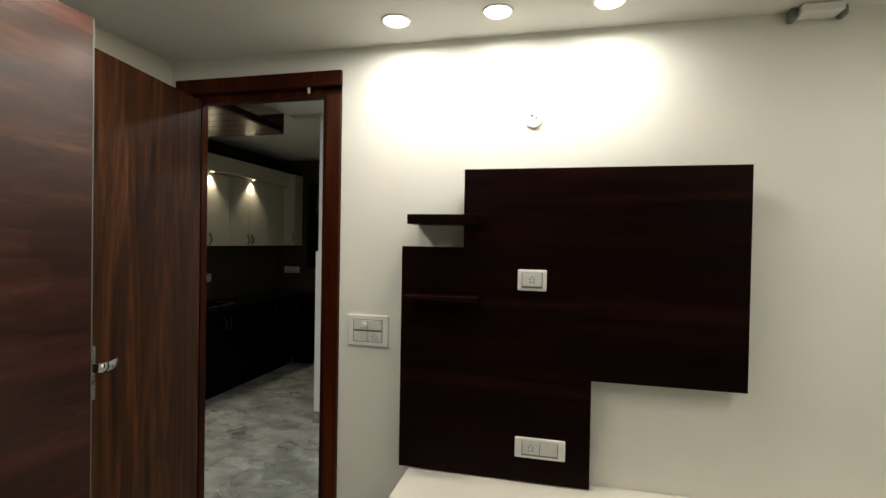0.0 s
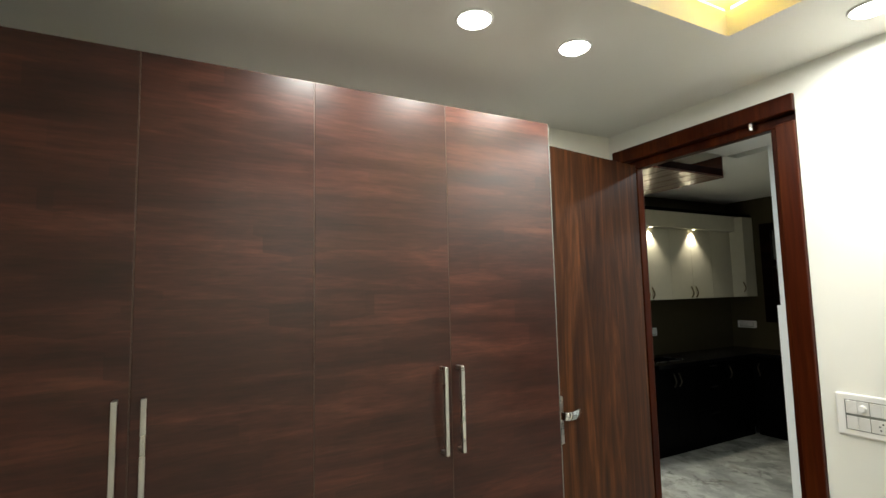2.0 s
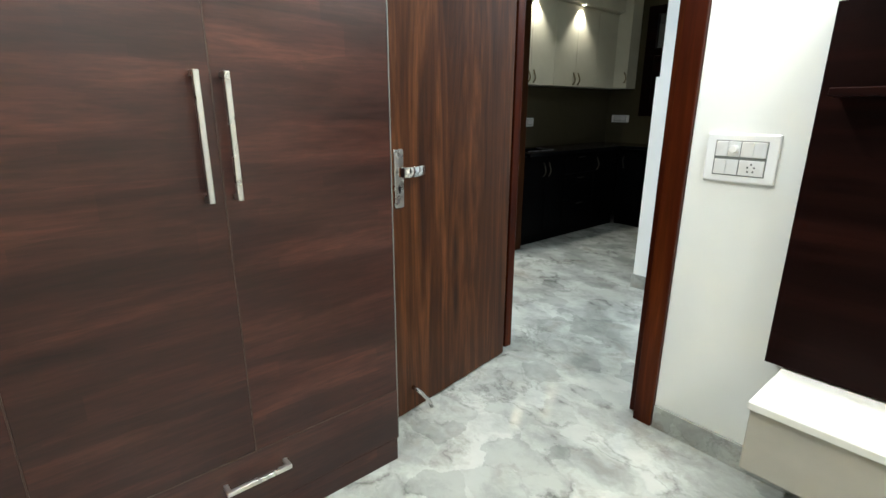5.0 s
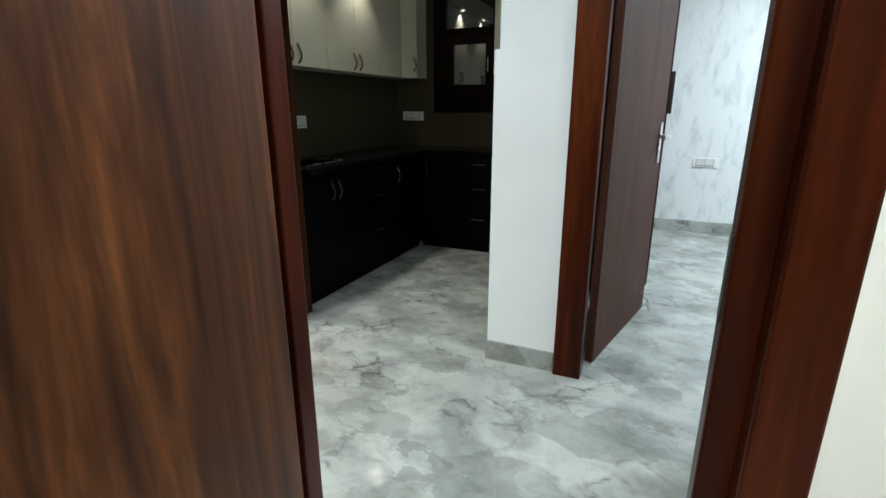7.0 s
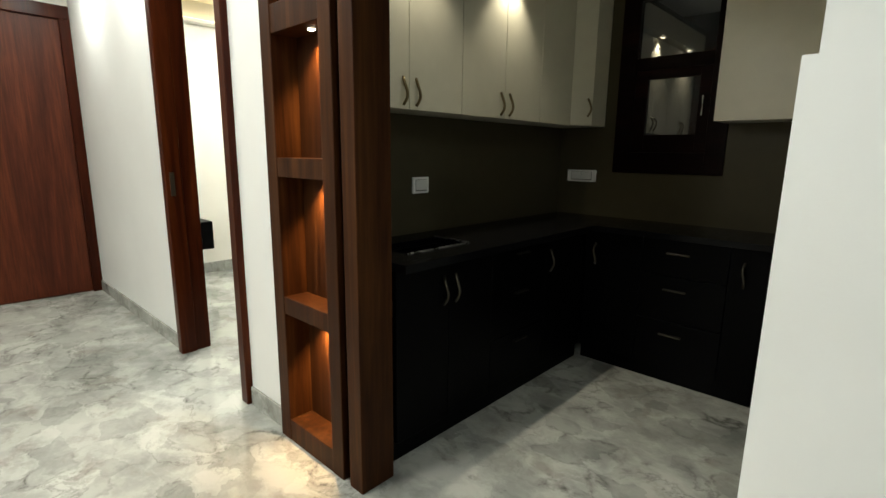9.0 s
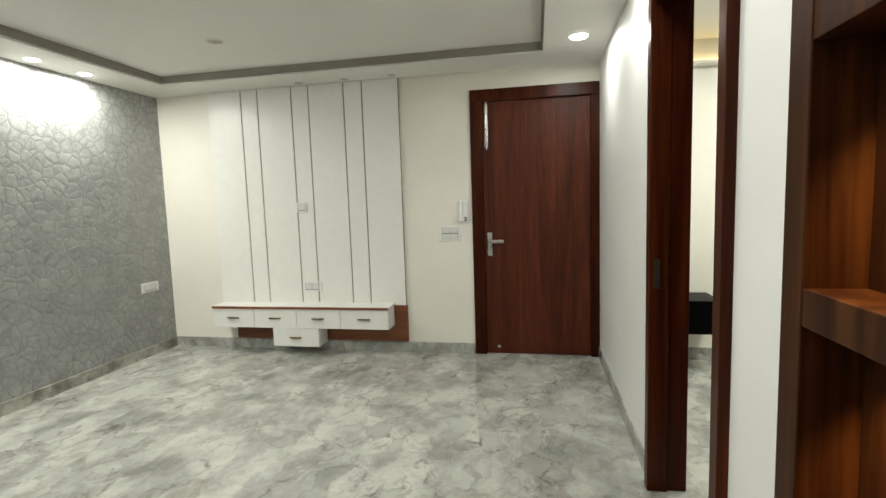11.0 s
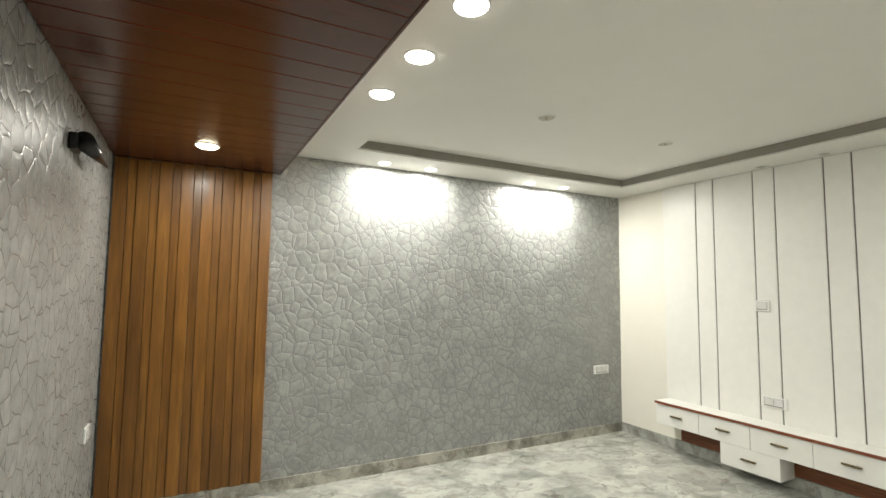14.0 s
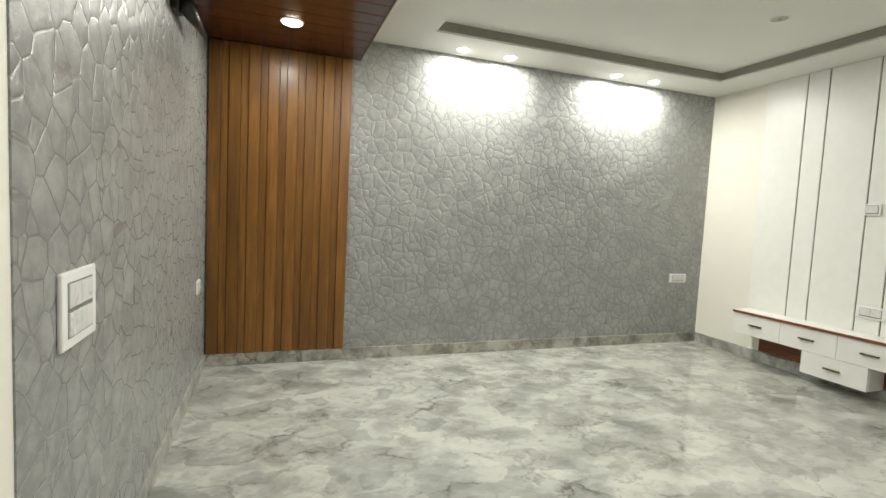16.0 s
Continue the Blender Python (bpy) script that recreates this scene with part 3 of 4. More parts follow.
def strap(points, z, half, thick):
    """A flat bent strap along (x, y) points at height z, with a rounded free end."""
    bm = bmesh.new()
    rows = []
    for i, (x, y) in enumerate(points):
        a, b = Vector(points[max(i - 1, 0)]), Vector(points[min(i + 1, len(points) - 1)])
        d = (b - a).normalized()
        h = half * (0.6 if i == len(points) - 1 else 1.0)
        o = Vector((d.y, -d.x)) * thick / 2
        rows.append([bm.verts.new((x + e * o.x, y + e * o.y, z + k * h)) for e, k in ((1, -1), (1, 1), (-1, 1), (-1, -1))])
    for a, b in zip(rows, rows[1:]):
        for k in range(4):
            bm.faces.new((a[k], a[(k + 1) % 4], b[(k + 1) % 4], b[k]))
    bm.faces.new(rows[0][::-1])
    bm.faces.new(rows[-1])
    bmesh.ops.recalc_face_normals(bm, faces=bm.faces[:])
    bmesh.ops.bevel(bm, geom=bm.edges[:], offset=0.0012, segments=1, affect="EDGES")
    return bm


# bedroom door leaf, open along the wardrobe's end
leaf1 = thing("door_1", (0, 0, 0), "open brown wood-grain laminate door with a steel lever handle", "door", kind="structure")
part("leaf", box(0, 0.037, -0.715, 0, 0.008, 2.105, 0.002), M_LEAF, leaf1)
part("handle_plate", box(0.037, 0.044, -0.694, -0.652, 0.825, 1.022, 0.003), M_STEEL, leaf1, "satin steel handle plate")
part("handle_neck", cyl((0.043, -0.673, 0.949), (0.088, -0.673, 0.949), 0.012), M_STEEL, leaf1, smooth=True)
part("lever", strap([(0.060, -0.688), (0.080, -0.684), (0.090, -0.672), (0.092, -0.650), (0.088, -0.625), (0.080, -0.600), (0.070, -0.578), (0.064, -0.566)], 0.949, 0.017, 0.005), M_CHROME, leaf1, "chrome strap lever handle", smooth=True)
bm = cyl((0.0435, -0.673, 0.892), (0.0452, -0.673, 0.892), 0.0075)
box(0.0435, 0.0452, -0.677, -0.669, 0.874, 0.892, bm=bm)
part("keyhole", bm, M_DARK, leaf1)
part("latch_bolt", box(0.012, 0.026, -0.728, -0.714, 0.945, 0.970, 0.002), M_CHROME, leaf1)
part("door_holder", tube([(0.037, -0.62, 0.105), (0.06, -0.62, 0.105), (0.075, -0.61, 0.09), (0.082, -0.575, 0.045), (0.083, -0.56, 0.008)], 0.008), M_CHROME, leaf1, smooth=True)
leaf1.matrix_basis = pose(-1.272, 0.868, 0, 0, 0, 8.4)

# door of the second room, open inwards
leaf2 = thing("door_2", (0, 0, 0), "open grey-brown wood-grain laminate door with a steel handle", "door", kind="structure")
part("leaf", box(0, 0.036, 0, 0.80, 0.008, 2.09, 0.002), M_LEAF2, leaf2)
part("handle_plate", box(0.036, 0.043, 0.715, 0.755, 0.84, 1.045, 0.003), M_STEEL, leaf2)
part("handle_neck", cyl((0.042, 0.735, 0.975), (0.085, 0.735, 0.975), 0.010), M_STEEL, leaf2)
part("lever", box(0.076, 0.092, 0.62, 0.75, 0.960, 0.990, 0.006), M_STEEL, leaf2)
part("door_holder", tube([(0.036, 0.70, 0.12), (0.06, 0.70, 0.12), (0.075, 0.71, 0.10), (0.085, 0.735, 0.05), (0.087, 0.745, 0.008)], 0.008), M_CHROME, leaf2)
leaf2.matrix_basis = pose(-0.903, 2.372, 0, 0, 0, -13.0)

# main door
main = thing("door_3", (WEST, 1.72, 0), "closed reddish brown wood-grain main door in a polished frame", "door", kind="structure")
part("post", box(WEST - 0.10, WEST + 0.02, 1.192, 1.292, 0, 2.15, 0.004), M_FRAME, main)
part("post", box(WEST - 0.10, WEST + 0.02, 2.165, 2.233, 0, 2.15, 0.004), M_FRAME, main)
part("head", box(WEST - 0.10, WEST + 0.02, 1.192, 2.233, 2.15, 2.248, 0.004), M_FRAME, main)
part("leaf", box(WEST - 0.06, WEST - 0.012, 1.292, 2.165, 0.006, 2.15, 0.002), M_MAIN, main)
xf = WEST - 0.012
part("handle_plate", box(xf, xf + 0.008, 1.315, 1.355, 0.86, 1.06, 0.003), M_STEEL, main, "satin steel handle plate")
part("handle_neck", cyl((xf, 1.335, 0.985), (xf + 0.05, 1.335, 0.985), 0.010), M_STEEL, main)
part("lever", box(xf + 0.042, xf + 0.058, 1.32, 1.455, 0.97, 1.0, 0.006), M_STEEL, main, "satin steel lever")
part("tower_bolt", boxes((xf, xf + 0.006, 1.31, 1.338, 1.775, 2.13), bevel=0.002), M_STEEL, main, "long steel tower bolt")
part("bolt_rod", cyl((xf + 0.012, 1.324, 1.755), (xf + 0.012, 1.324, 2.145), 0.007), M_CHROME, main)
part("door_holder", cyl((xf, 1.40, 0.075), (xf + 0.035, 1.40, 0.075), 0.014), M_CHROME, main)


# ---- downlights ----
def downlight(at, z, mat, power, colour, group, label, lit=True, spread=110, aim=(0, 0), r=0.06):
    d = thing("downlight", (at[0], at[1], z), label, "downlight", group)
    bm = bmesh.new()
    rings = [(r + 0.008, 0.0), (r + 0.007, -0.004), (r + 0.001, -0.005), (r, -0.003)]
    rows = [[bm.verts.new((at[0] + q * math.cos(2 * math.pi * k / 28), at[1] + q * math.sin(2 * math.pi * k / 28), z + h)) for k in range(28)] for q, h in rings]
    for a, b in zip(rows, rows[1:]):
        for k in range(28):
            bm.faces.new((a[k], a[(k + 1) % 28], b[(k + 1) % 28], b[k]))
    part("bezel", bm, M_PLASTIC, d, smooth=True)
    bm = bmesh.new()
    rows = [[bm.verts.new((at[0] + r * math.cos(a) * math.cos(2 * math.pi * k / 28), at[1] + r * math.cos(a) * math.sin(2 * math.pi * k / 28), z - 0.003 - (0.3 if lit else 0.05) * r * math.sin(a))) for k in range(28)] for a in (0.0, 0.35, 0.7, 1.05, 1.4)]
    for a, b in zip(rows, rows[1:]):
        for k in range(28):
            bm.faces.new((a[k], b[k], b[(k + 1) % 28], a[(k + 1) % 28]))
    bm.faces.new(rows[-1])
    part("diffuser", bm, mat if lit else M_BEIGELAM, d, "glowing domed diffuser" if lit else "unlit diffuser", smooth=True)
    if lit:
        if spread < 110:
            lamp("downlight_lamp", (at[0], at[1], z - 0.006 - 0.32 * r), (at[0] + aim[0], at[1] + aim[1], z - 1), power, colour, spread, r)
        else:
            a = bpy.data.lights.new("downlight_lamp", "AREA")
            a.shape, a.size, a.energy, a.color = "DISK", 2 * r, power, colour
            new("downlight_lamp", a).matrix_world = look((at[0], at[1], z - 0.006 - 0.32 * r), (at[0] + aim[0], at[1] + aim[1], z - 1))
    return d


for x in (-0.15, 0.26, 0.67):
    downlight((x, 0.67), BED_CEIL, M_LAMP, P_TVW, NEUTRAL, "bedroom downlights", "round white recessed downlight, lit", r=0.052)
for y in (0.0, -0.41, -0.82):
    downlight((-0.73, y), BED_CEIL, M_LAMP, P_BED, NEUTRAL, "bedroom downlights", "round white recessed downlight, lit", r=0.052)
# unseen east row, added as a mirror of the west row to light the room
for y in (0.0, -0.41, -0.82):
    downlight((2.0, y), BED_CEIL, M_LAMP, P_BED, NEUTRAL, "bedroom downlights", "round white recessed downlight, lit", r=0.052)
for x in (-3.36, -3.76, -4.77, -5.17):
    downlight((x, -1.655), LIV_CEIL, M_LAMP, P_WALL, NEUTRAL, "living room downlights", "round white recessed downlight washing the wallpaper, lit", r=0.045)
for y in (-0.38, 0.07, 0.49, 1.0, 1.5):
    downlight((-2.86, y), LIV_CEIL, M_LAMP, P_LIV, NEUTRAL, "living room downlights", "round white recessed downlight, lit")
for x in (-5.37, -4.4, -3.5):
    downlight((x, 2.02), LIV_CEIL, M_LAMP, P_LIV, NEUTRAL, "living room downlights", "round white recessed downlight, lit")
for y in (-0.28, 0.14, 0.56):
    downlight((-5.93, y), LIV_CEIL, M_LAMP, 0, NEUTRAL, "unlit downlights", "round white recessed downlight, switched off", lit=False, r=0.035)
for x in (-3.92, -4.99):
    downlight((x, -0.40), TRAY_CEIL, M_LAMP, 0, NEUTRAL, "unlit downlights", "round white recessed downlight, switched off", lit=False, r=0.05)
downlight((-2.11, -1.23), WOOD_CEIL, M_LAMPW, P_LIV, NEUTRAL, "wood ceiling downlights", "round downlight in the wooden ceiling, lit")
# unseen hall lamps, added at assumed positions to brighten the column
downlight((-0.9, 1.62), LIV_CEIL, M_LAMP, P_HALL, COOL, "hall downlights", "round white recessed downlight, lit")
downlight((-0.1, 1.62), LIV_CEIL, M_LAMP, P_HALL, COOL, "hall downlights", "round white recessed downlight, lit")

# room lamps out of view behind the doorways, fixtures made up to light the rooms
for nm, loc, sz, pw, col in (("unseen_room_lamp", (0.7, 3.9, 2.47), 0.5, P_ROOM, COOL), ("unseen_far_room_lamp", (-4.9, 3.6, 2.47), 0.5, P_FAR, NEUTRAL)):
    f = thing(nm, loc, "square white lamp added out of view to light the room", "ceiling lamp")
    part("frame", boxes((loc[0] - 0.3, loc[0] + 0.3, loc[1] - 0.3, loc[1] + 0.3, 2.478, 2.499), bevel=0.004), M_PLASTIC, f)
    part("diffuser", box(loc[0] - 0.27, loc[0] + 0.27, loc[1] - 0.27, loc[1] + 0.27, 2.470, 2.476), M_LAMP, f)
    a = bpy.data.lights.new(nm + "_light", "AREA")
    a.shape, a.size, a.energy, a.color = "SQUARE", sz, pw, col
    new(nm + "_light", a).matrix_world = look((loc[0], loc[1], 2.465), (loc[0], loc[1], 0))

# yellow strip in the bedroom tray
strip = thing("led_strip", (0.65, -0.46, BED_CEIL + 0.1), "yellow LED strip hidden in the bedroom ceiling tray", "LED strip")
part("strip_light", boxes((-0.44, 1.74, 0.44, 0.47, BED_CEIL + 0.095, BED_CEIL + 0.105), (-0.49, -0.46, -1.35, 0.44, BED_CEIL + 0.095, BED_CEIL + 0.105)), M_STRIP, strip)


# ---- switch plates ----
def switch_plate(name, axis, plane, side, c, z, w, h, rows, label, socket=(), knob=False):
    """A plate on the plane axis = plane that faces side; c: its centre along the wall; rows: modules in each row."""
    def m(u0, u1, d0, d1, z0, z1, bv=0.0):
        a, b = sorted((plane + side * d0, plane + side * d1))
        return box(u0, u1, a, b, z0, z1, bv) if axis == "y" else box(a, b, u0, u1, z0, z1, bv)

    at = (c, plane, z) if axis == "y" else (plane, c, z)
    t = thing(name, at, label, "switch plate", "switch plates")
    part("plate", m(c - w / 2, c + w / 2, 0, 0.012, z - h / 2, z + h / 2, 0.005), M_PLASTIC, t)
    part("inset", m(c - w * 0.36, c + w * 0.36, 0.0118, 0.0128, z - h * 0.36, z + h * 0.36), M_EDGEBAND, t, "dark joint round the switches")
    n = len(rows)
    rh = h * 0.62 / n
    for i, k in enumerate(rows):
        z1 = z + h * 0.34 - i * (rh + h * 0.06)
        uw = w * 0.70 / k
        for j in range(k):
            u0 = c - w * 0.35 + j * uw
            cut = 1 if (i, j) in socket or n == 1 else 2
            for q in range(cut):
                ua, ub = u0 + uw * q / cut, u0 + uw * (q + 1) / cut
                part("switch", m(ua + (0.0014 if q == 0 else 0.0004), ub - (0.0014 if q == cut - 1 else 0.0004), 0.0115, 0.0155, z1 - rh, z1, 0.0012), M_PLASTIC2, t)
            if (i, j) in socket:
                uc, zc = u0 + uw * 0.5, z1 - rh * 0.5
                bm = bmesh.new()
                for du, dz in ((0, 0.011), (-0.009, 0.002), (0.009, 0.002), (-0.007, -0.010), (0.007, -0.010)):
                    p, q = (plane + side * 0.0150), (plane + side * 0.0162)
                    if axis == "y":
                        cyl((uc + du, p, zc + dz), (uc + du, q, zc + dz), 0.0028, seg=10, bm=bm)
                    else:
                        cyl((p, uc + du, zc + dz), (q, uc + du, zc + dz), 0.0028, seg=10, bm=bm)
                part("socket_holes", bm, M_DARK, t)
            if knob and (i, j) == (0, 0):
                p, q = (plane + side * 0.015), (plane + side * 0.026)
                uc, zc = u0 + uw * 0.75, z1 - rh * 0.5
                ends = (((uc, p, zc), (uc, q, zc)) if axis == "y" else ((p, uc, zc), (q, uc, zc)))
                part("dimmer_knob", cyl(*ends, 0.012, 0.010), M_PLASTIC, t)
    return t


switch_plate("switch_plate", "y", BED_N, -1, -0.341, 1.010, 0.198, 0.144, (2, 2), "white modular switch plate with socket and dimmer", {(1, 1)}, True)
switch_plate("switch_plate", "y", 0.838, -1, 0.402, 1.272, 0.118, 0.088, (1,), "white socket plate on the dark TV panel", {(0, 0)})
switch_plate("switch_plate", "y", 0.838, -1, 0.446, 0.577, 0.205, 0.085, (2,), "white socket plate low on the dark TV panel", {(0, 0)})
switch_plate("switch_plate", "x", LIV_E - 0.004, -1, 0.525, 0.893, 0.215, 0.178, (2, 2), "white modular switch plate on grey wallpaper")
switch_plate("switch_plate", "x", LIV_E - 0.004, -1, -1.45, 0.62, 0.12, 0.085, (1,), "white switch plate on grey wallpaper")
switch_plate("switch_plate", "y", SOUTH, 1, -5.763, 0.635, 0.20, 0.085, (2,), "white switch plate low on the grey wallpaper")
switch_plate("switch_plate", "x", WEST + 0.03, 1, -0.36, 1.325, 0.11, 0.085, (1,), "small white socket plate on the TV panel")
switch_plate("switch_plate", "x", WEST + 0.03, 1, -0.30, 0.60, 0.19, 0.085, (2,), "white socket plate above the TV unit")
switch_plate("switch_plate", "x", WEST, 1, 0.995, 1.06, 0.20, 0.135, (2, 2), "white modular switch plate beside the main door")
switch_plate("switch_plate", "y", KIT_N, -1, -2.705, 1.050, 0.20, 0.075, (2,), "white socket plate on the kitchen wall")
switch_plate("switch_plate", "x", KIT_W, 1, 2.92, 1.030, 0.105, 0.078, (1,), "white socket plate over the kitchen counter")
switch_plate("switch_plate", "y", 5.30, -1, -0.312, 0.638, 0.20, 0.085, (2,), "white socket plate on marbled wallpaper")
switch_plate("switch_plate", "y", SOUTH, 1, -0.755, 0.545, 0.20, 0.09, (2,), "white socket plate beside the wardrobe")

# ---- bedroom: wardrobe ----
WX = -0.955
wr = thing("wardrobe", (-1.19, -0.86, 0), "tall dark brown wood-grain wardrobe with four doors and two drawers", "wardrobe")
part("carcass", boxes((BED_W + 0.002, WX - 0.020, -1.79, -1.772, 0, 2.118), (BED_W + 0.002, WX - 0.020, 0.040, 0.058, 0, 2.118),
     (BED_W + 0.002, WX - 0.020, -1.772, 0.040, 2.098, 2.118), (BED_W + 0.002, WX - 0.020, -1.772, 0.040, 0.08, 0.10), (BED_W + 0.002, BED_W + 0.012, -1.772, 0.04, 0.1, 2.098)), M_WARDROBE, wr)
part("plinth", box(WX - 0.018, WX - 0.003, -1.79, 0.056, 0, 0.082, 0.001), M_WARDROBE, wr)
part("edge_band", box(WX - 0.020, WX - 0.001, 0.0585, 0.0615, 0.085, 2.118), M_EDGEBAND, wr, "thin grey edge band")
DY = (-1.785, -1.305, -0.852, -0.400, 0.058)


def bar_handle(parent, p, axis, length, label=""):
    """A square bar on two posts, standing off the face x = p[0]."""
    x, y, z = p
    r = 0.0065
    if axis == "z":
        h = part("handle", box(x + 0.026, x + 0.039, y - r, y + r, z - length / 2, z + length / 2, 0.002), M_STEEL, parent, label)
        for e in (-1, 1):
            c = z + e * (length / 2 - 0.0065)
            part("handle_post", box(x, x + 0.027, y - 0.005, y + 0.005, c - 0.0055, c + 0.0055), M_STEEL, h)
    else:
        h = part("handle", box(x + 0.026, x + 0.039, y - length / 2, y + length / 2, z - r, z + r, 0.002), M_STEEL, parent, label)
        for e in (-1, 1):
            c = y + e * (length / 2 - 0.0065)
            part("handle_post", box(x, x + 0.027, c - 0.0055, c + 0.0055, z - 0.005, z + 0.005), M_STEEL, h)


for jy in DY[1:-1]:
    part("edge_line", box(WX - 0.010, WX + 0.0004, jy - 0.0013, jy + 0.0013, 0.268, 2.119), M_LINE, wr, "thin pale edge line between doors")
part("edge_line", box(WX - 0.010, WX + 0.0004, -1.784, 0.057, 0.2645, 0.2675), M_LINE, wr, "thin pale edge line above the drawers")
for i, hy in enumerate((-1.333, -1.272, -0.438, -0.377)):
    door = part("door", box(WX - 0.019, WX, DY[i] + 0.0015, DY[i + 1] - 0.0015, 0.268, 2.120, 0.0012), M_WARDROBE, wr)
    bar_handle(door, (WX, hy, 1.088), "z", 0.278, "satin steel bar handle")
for y0, y1, hy in ((-1.785, -0.862, -1.323), (-0.860, 0.058, -0.408)):
    dr = part("drawer", box(WX - 0.019, WX, y0, y1, 0.085, 0.264, 0.0012), M_WARDROBE, wr)
    bar_handle(dr, (WX, hy, 0.201), "y", 0.172, "satin steel bar handle")

# ---- bedroom: TV panel, shelves and ledge ----
PF = 0.838
tv = thing("tv_wall_unit", (0.5, 0.87, 0.43), "very dark brown stepped TV wall panel", "TV panel")
part("main_panel", boxes((0.110, 1.210, PF, PF + 0.02, 0.872, 1.735), (0.110, 0.645, PF, PF + 0.02, 0.432, 0.872), (-0.165, 0.110, PF, PF + 0.02, 0.432, 1.403)), M_PANEL, tv)
part("batten", boxes((-0.13, 0.62, PF + 0.02, BED_N - 0.001, 0.46, 0.50), (0.14, 1.17, PF + 0.02, BED_N - 0.001, 1.66, 1.70), (0.14, 0.18, PF + 0.02, BED_N - 0.001, 0.50, 1.66)), M_PANEL, tv)
part("shelf", box(-0.112, 0.185, 0.735, BED_N - 0.001, 1.497, 1.538, 0.002), M_PANEL, tv, "short floating shelf")
part("shelf", box(-0.125, 0.185, 0.735, PF, 1.180, 1.200, 0.002), M_PANEL, tv, "short floating shelf")
ledge = thing("ledge", (0.6, 0.75, 0.215), "low floating cream ledge under the TV panel", "ledge")
part("body", box(-0.118, 2.395, 0.60, BED_N - 0.013, 0.215, 0.40, 0.004), M_BEIGELAM, ledge, "beige front")
part("top", box(-0.122, 2.395, 0.585, BED_N - 0.001, 0.401, 0.425, 0.004), M_CREAM, ledge)
rb = thing("junction_box_cover", (0.393, BED_N, 1.95), "round white cable outlet cover on the wall", "outlet cover")
part("cover", cyl((0.393, BED_N, 1.95), (0.393, BED_N - 0.010, 1.95), 0.038, 0.034, 28), M_PLASTIC, rb)
part("holes", cyl((0.385, BED_N - 0.0095, 1.965), (0.385, BED_N - 0.0115, 1.965), 0.005, seg=10, bm=cyl((0.402, BED_N - 0.0095, 1.955), (0.402, BED_N - 0.0115, 1.955), 0.004, seg=10)), M_DARK, rb)
# notch below the ceiling; the shadows on both sides are modelled as dark boxes
notch = thing("ceiling_notch_block", (1.42, 0.86, 2.27), "white block in a ceiling notch with its side shadows as dark pieces", "bracket")
part("body", box(1.35, 1.485, 0.82, BED_N - 0.001, 2.280, 2.312, 0.006), M_PLASTIC, notch)
part("notch_shadow", box(1.325, 1.348, 0.85, BED_N - 0.001, 2.268, 2.312, 0.008), M_EDGEBAND, notch, "dark piece standing for the shadow beside the block")
part("notch_shadow", box(1.487, 1.510, 0.85, BED_N - 0.001, 2.272, 2.312, 0.008), M_EDGEBAND, notch, "dark piece standing for the shadow beside the block")
op = thing("outlet_box", (1.72, BED_N, 1.96), "grey cable outlet box on the wall", "outlet box")
part("box", box(1.69, 1.755, BED_N - 0.02, BED_N, 1.90, 2.02, 0.003), M_EDGEBAND, op)

# ---- kitchen ----
def arc_handle(parent, x, y, z, length, axis="x", mat=M_BRASS):
    """An arched antique handle on a face x = const (axis 'x') or y = const (axis 'y', facing -y)."""
    pts = []
    for k in range(9):
        a = k / 8
        o = 0.004 + 0.022 * math.sin(math.pi * a)
        w = 0.006 * math.sin(2 * math.pi * a)
        zz = z + (a - 0.5) * length
        pts.append((x + o, y + w, zz) if axis == "x" else (x + w, y - o, zz))
    part("handle", tube(pts, 0.006, 8), mat, parent, "antique brass arched handle", smooth=True)


UX, UZ0, UZ1 = -2.655, 1.353, 2.03
uy = (2.385, 2.654, 2.972, 3.290, 3.612, 3.945)
for i in range(5):
    cab = thing("wall_cabinet", (-2.76, (uy[i] + uy[i + 1]) / 2, UZ0), "cream laminate kitchen wall cabinet with antique brass handle", "cabinet", "kitchen wall cabinets")
    part("body", box(KIT_W + 0.001, UX - 0.019, uy[i] + 0.001, uy[i + 1] - 0.001, UZ0, 2.20), M_KITCREAM, cab)
    d = part("door", box(UX - 0.018, UX, uy[i] + 0.0015, uy[i + 1] - 0.0015, UZ0 - 0.002, UZ1, 0.002), M_KITCREAM, cab)
    hy = uy[i + 1] - 0.035 if i % 2 == 0 else uy[i] + 0.035
    if i < 4:
        arc_handle(d, UX, hy, UZ0 + 0.065, 0.105)
cab = thing("corner_wall_cabinet", (-2.72, 4.08, UZ0), "cream laminate corner wall cabinet with angled door", "cabinet", "kitchen wall cabinets")
bm = bmesh.new()
prof = [(KIT_W + 0.001, 3.947), (UX, 3.947), (-2.575, 4.05), (-2.575, KIT_N - 0.001), (KIT_W + 0.001, KIT_N - 0.001)]
lo = [bm.verts.new((x, y, UZ0)) for x, y in prof]
hi = [bm.verts.new((x, y, 2.20)) for x, y in prof]
bm.faces.new(lo[::-1])
bm.faces.new(hi)
for k in range(5):
    bm.faces.new((lo[k], lo[(k + 1) % 5], hi[(k + 1) % 5], hi[k]))
part("body", bm, M_KITCREAM, cab)
arc_handle(cab, -2.592, 4.018, UZ0 + 0.10, 0.10)
cab = thing("wall_cabinet", (-1.62, 4.1, UZ0), "cream laminate kitchen wall cabinet beside the window", "cabinet", "kitchen wall cabinets")
part("body", box(-1.90, STEP_X - 0.002, 4.00, KIT_N - 0.001, UZ0, 2.20), M_KITCREAM, cab)
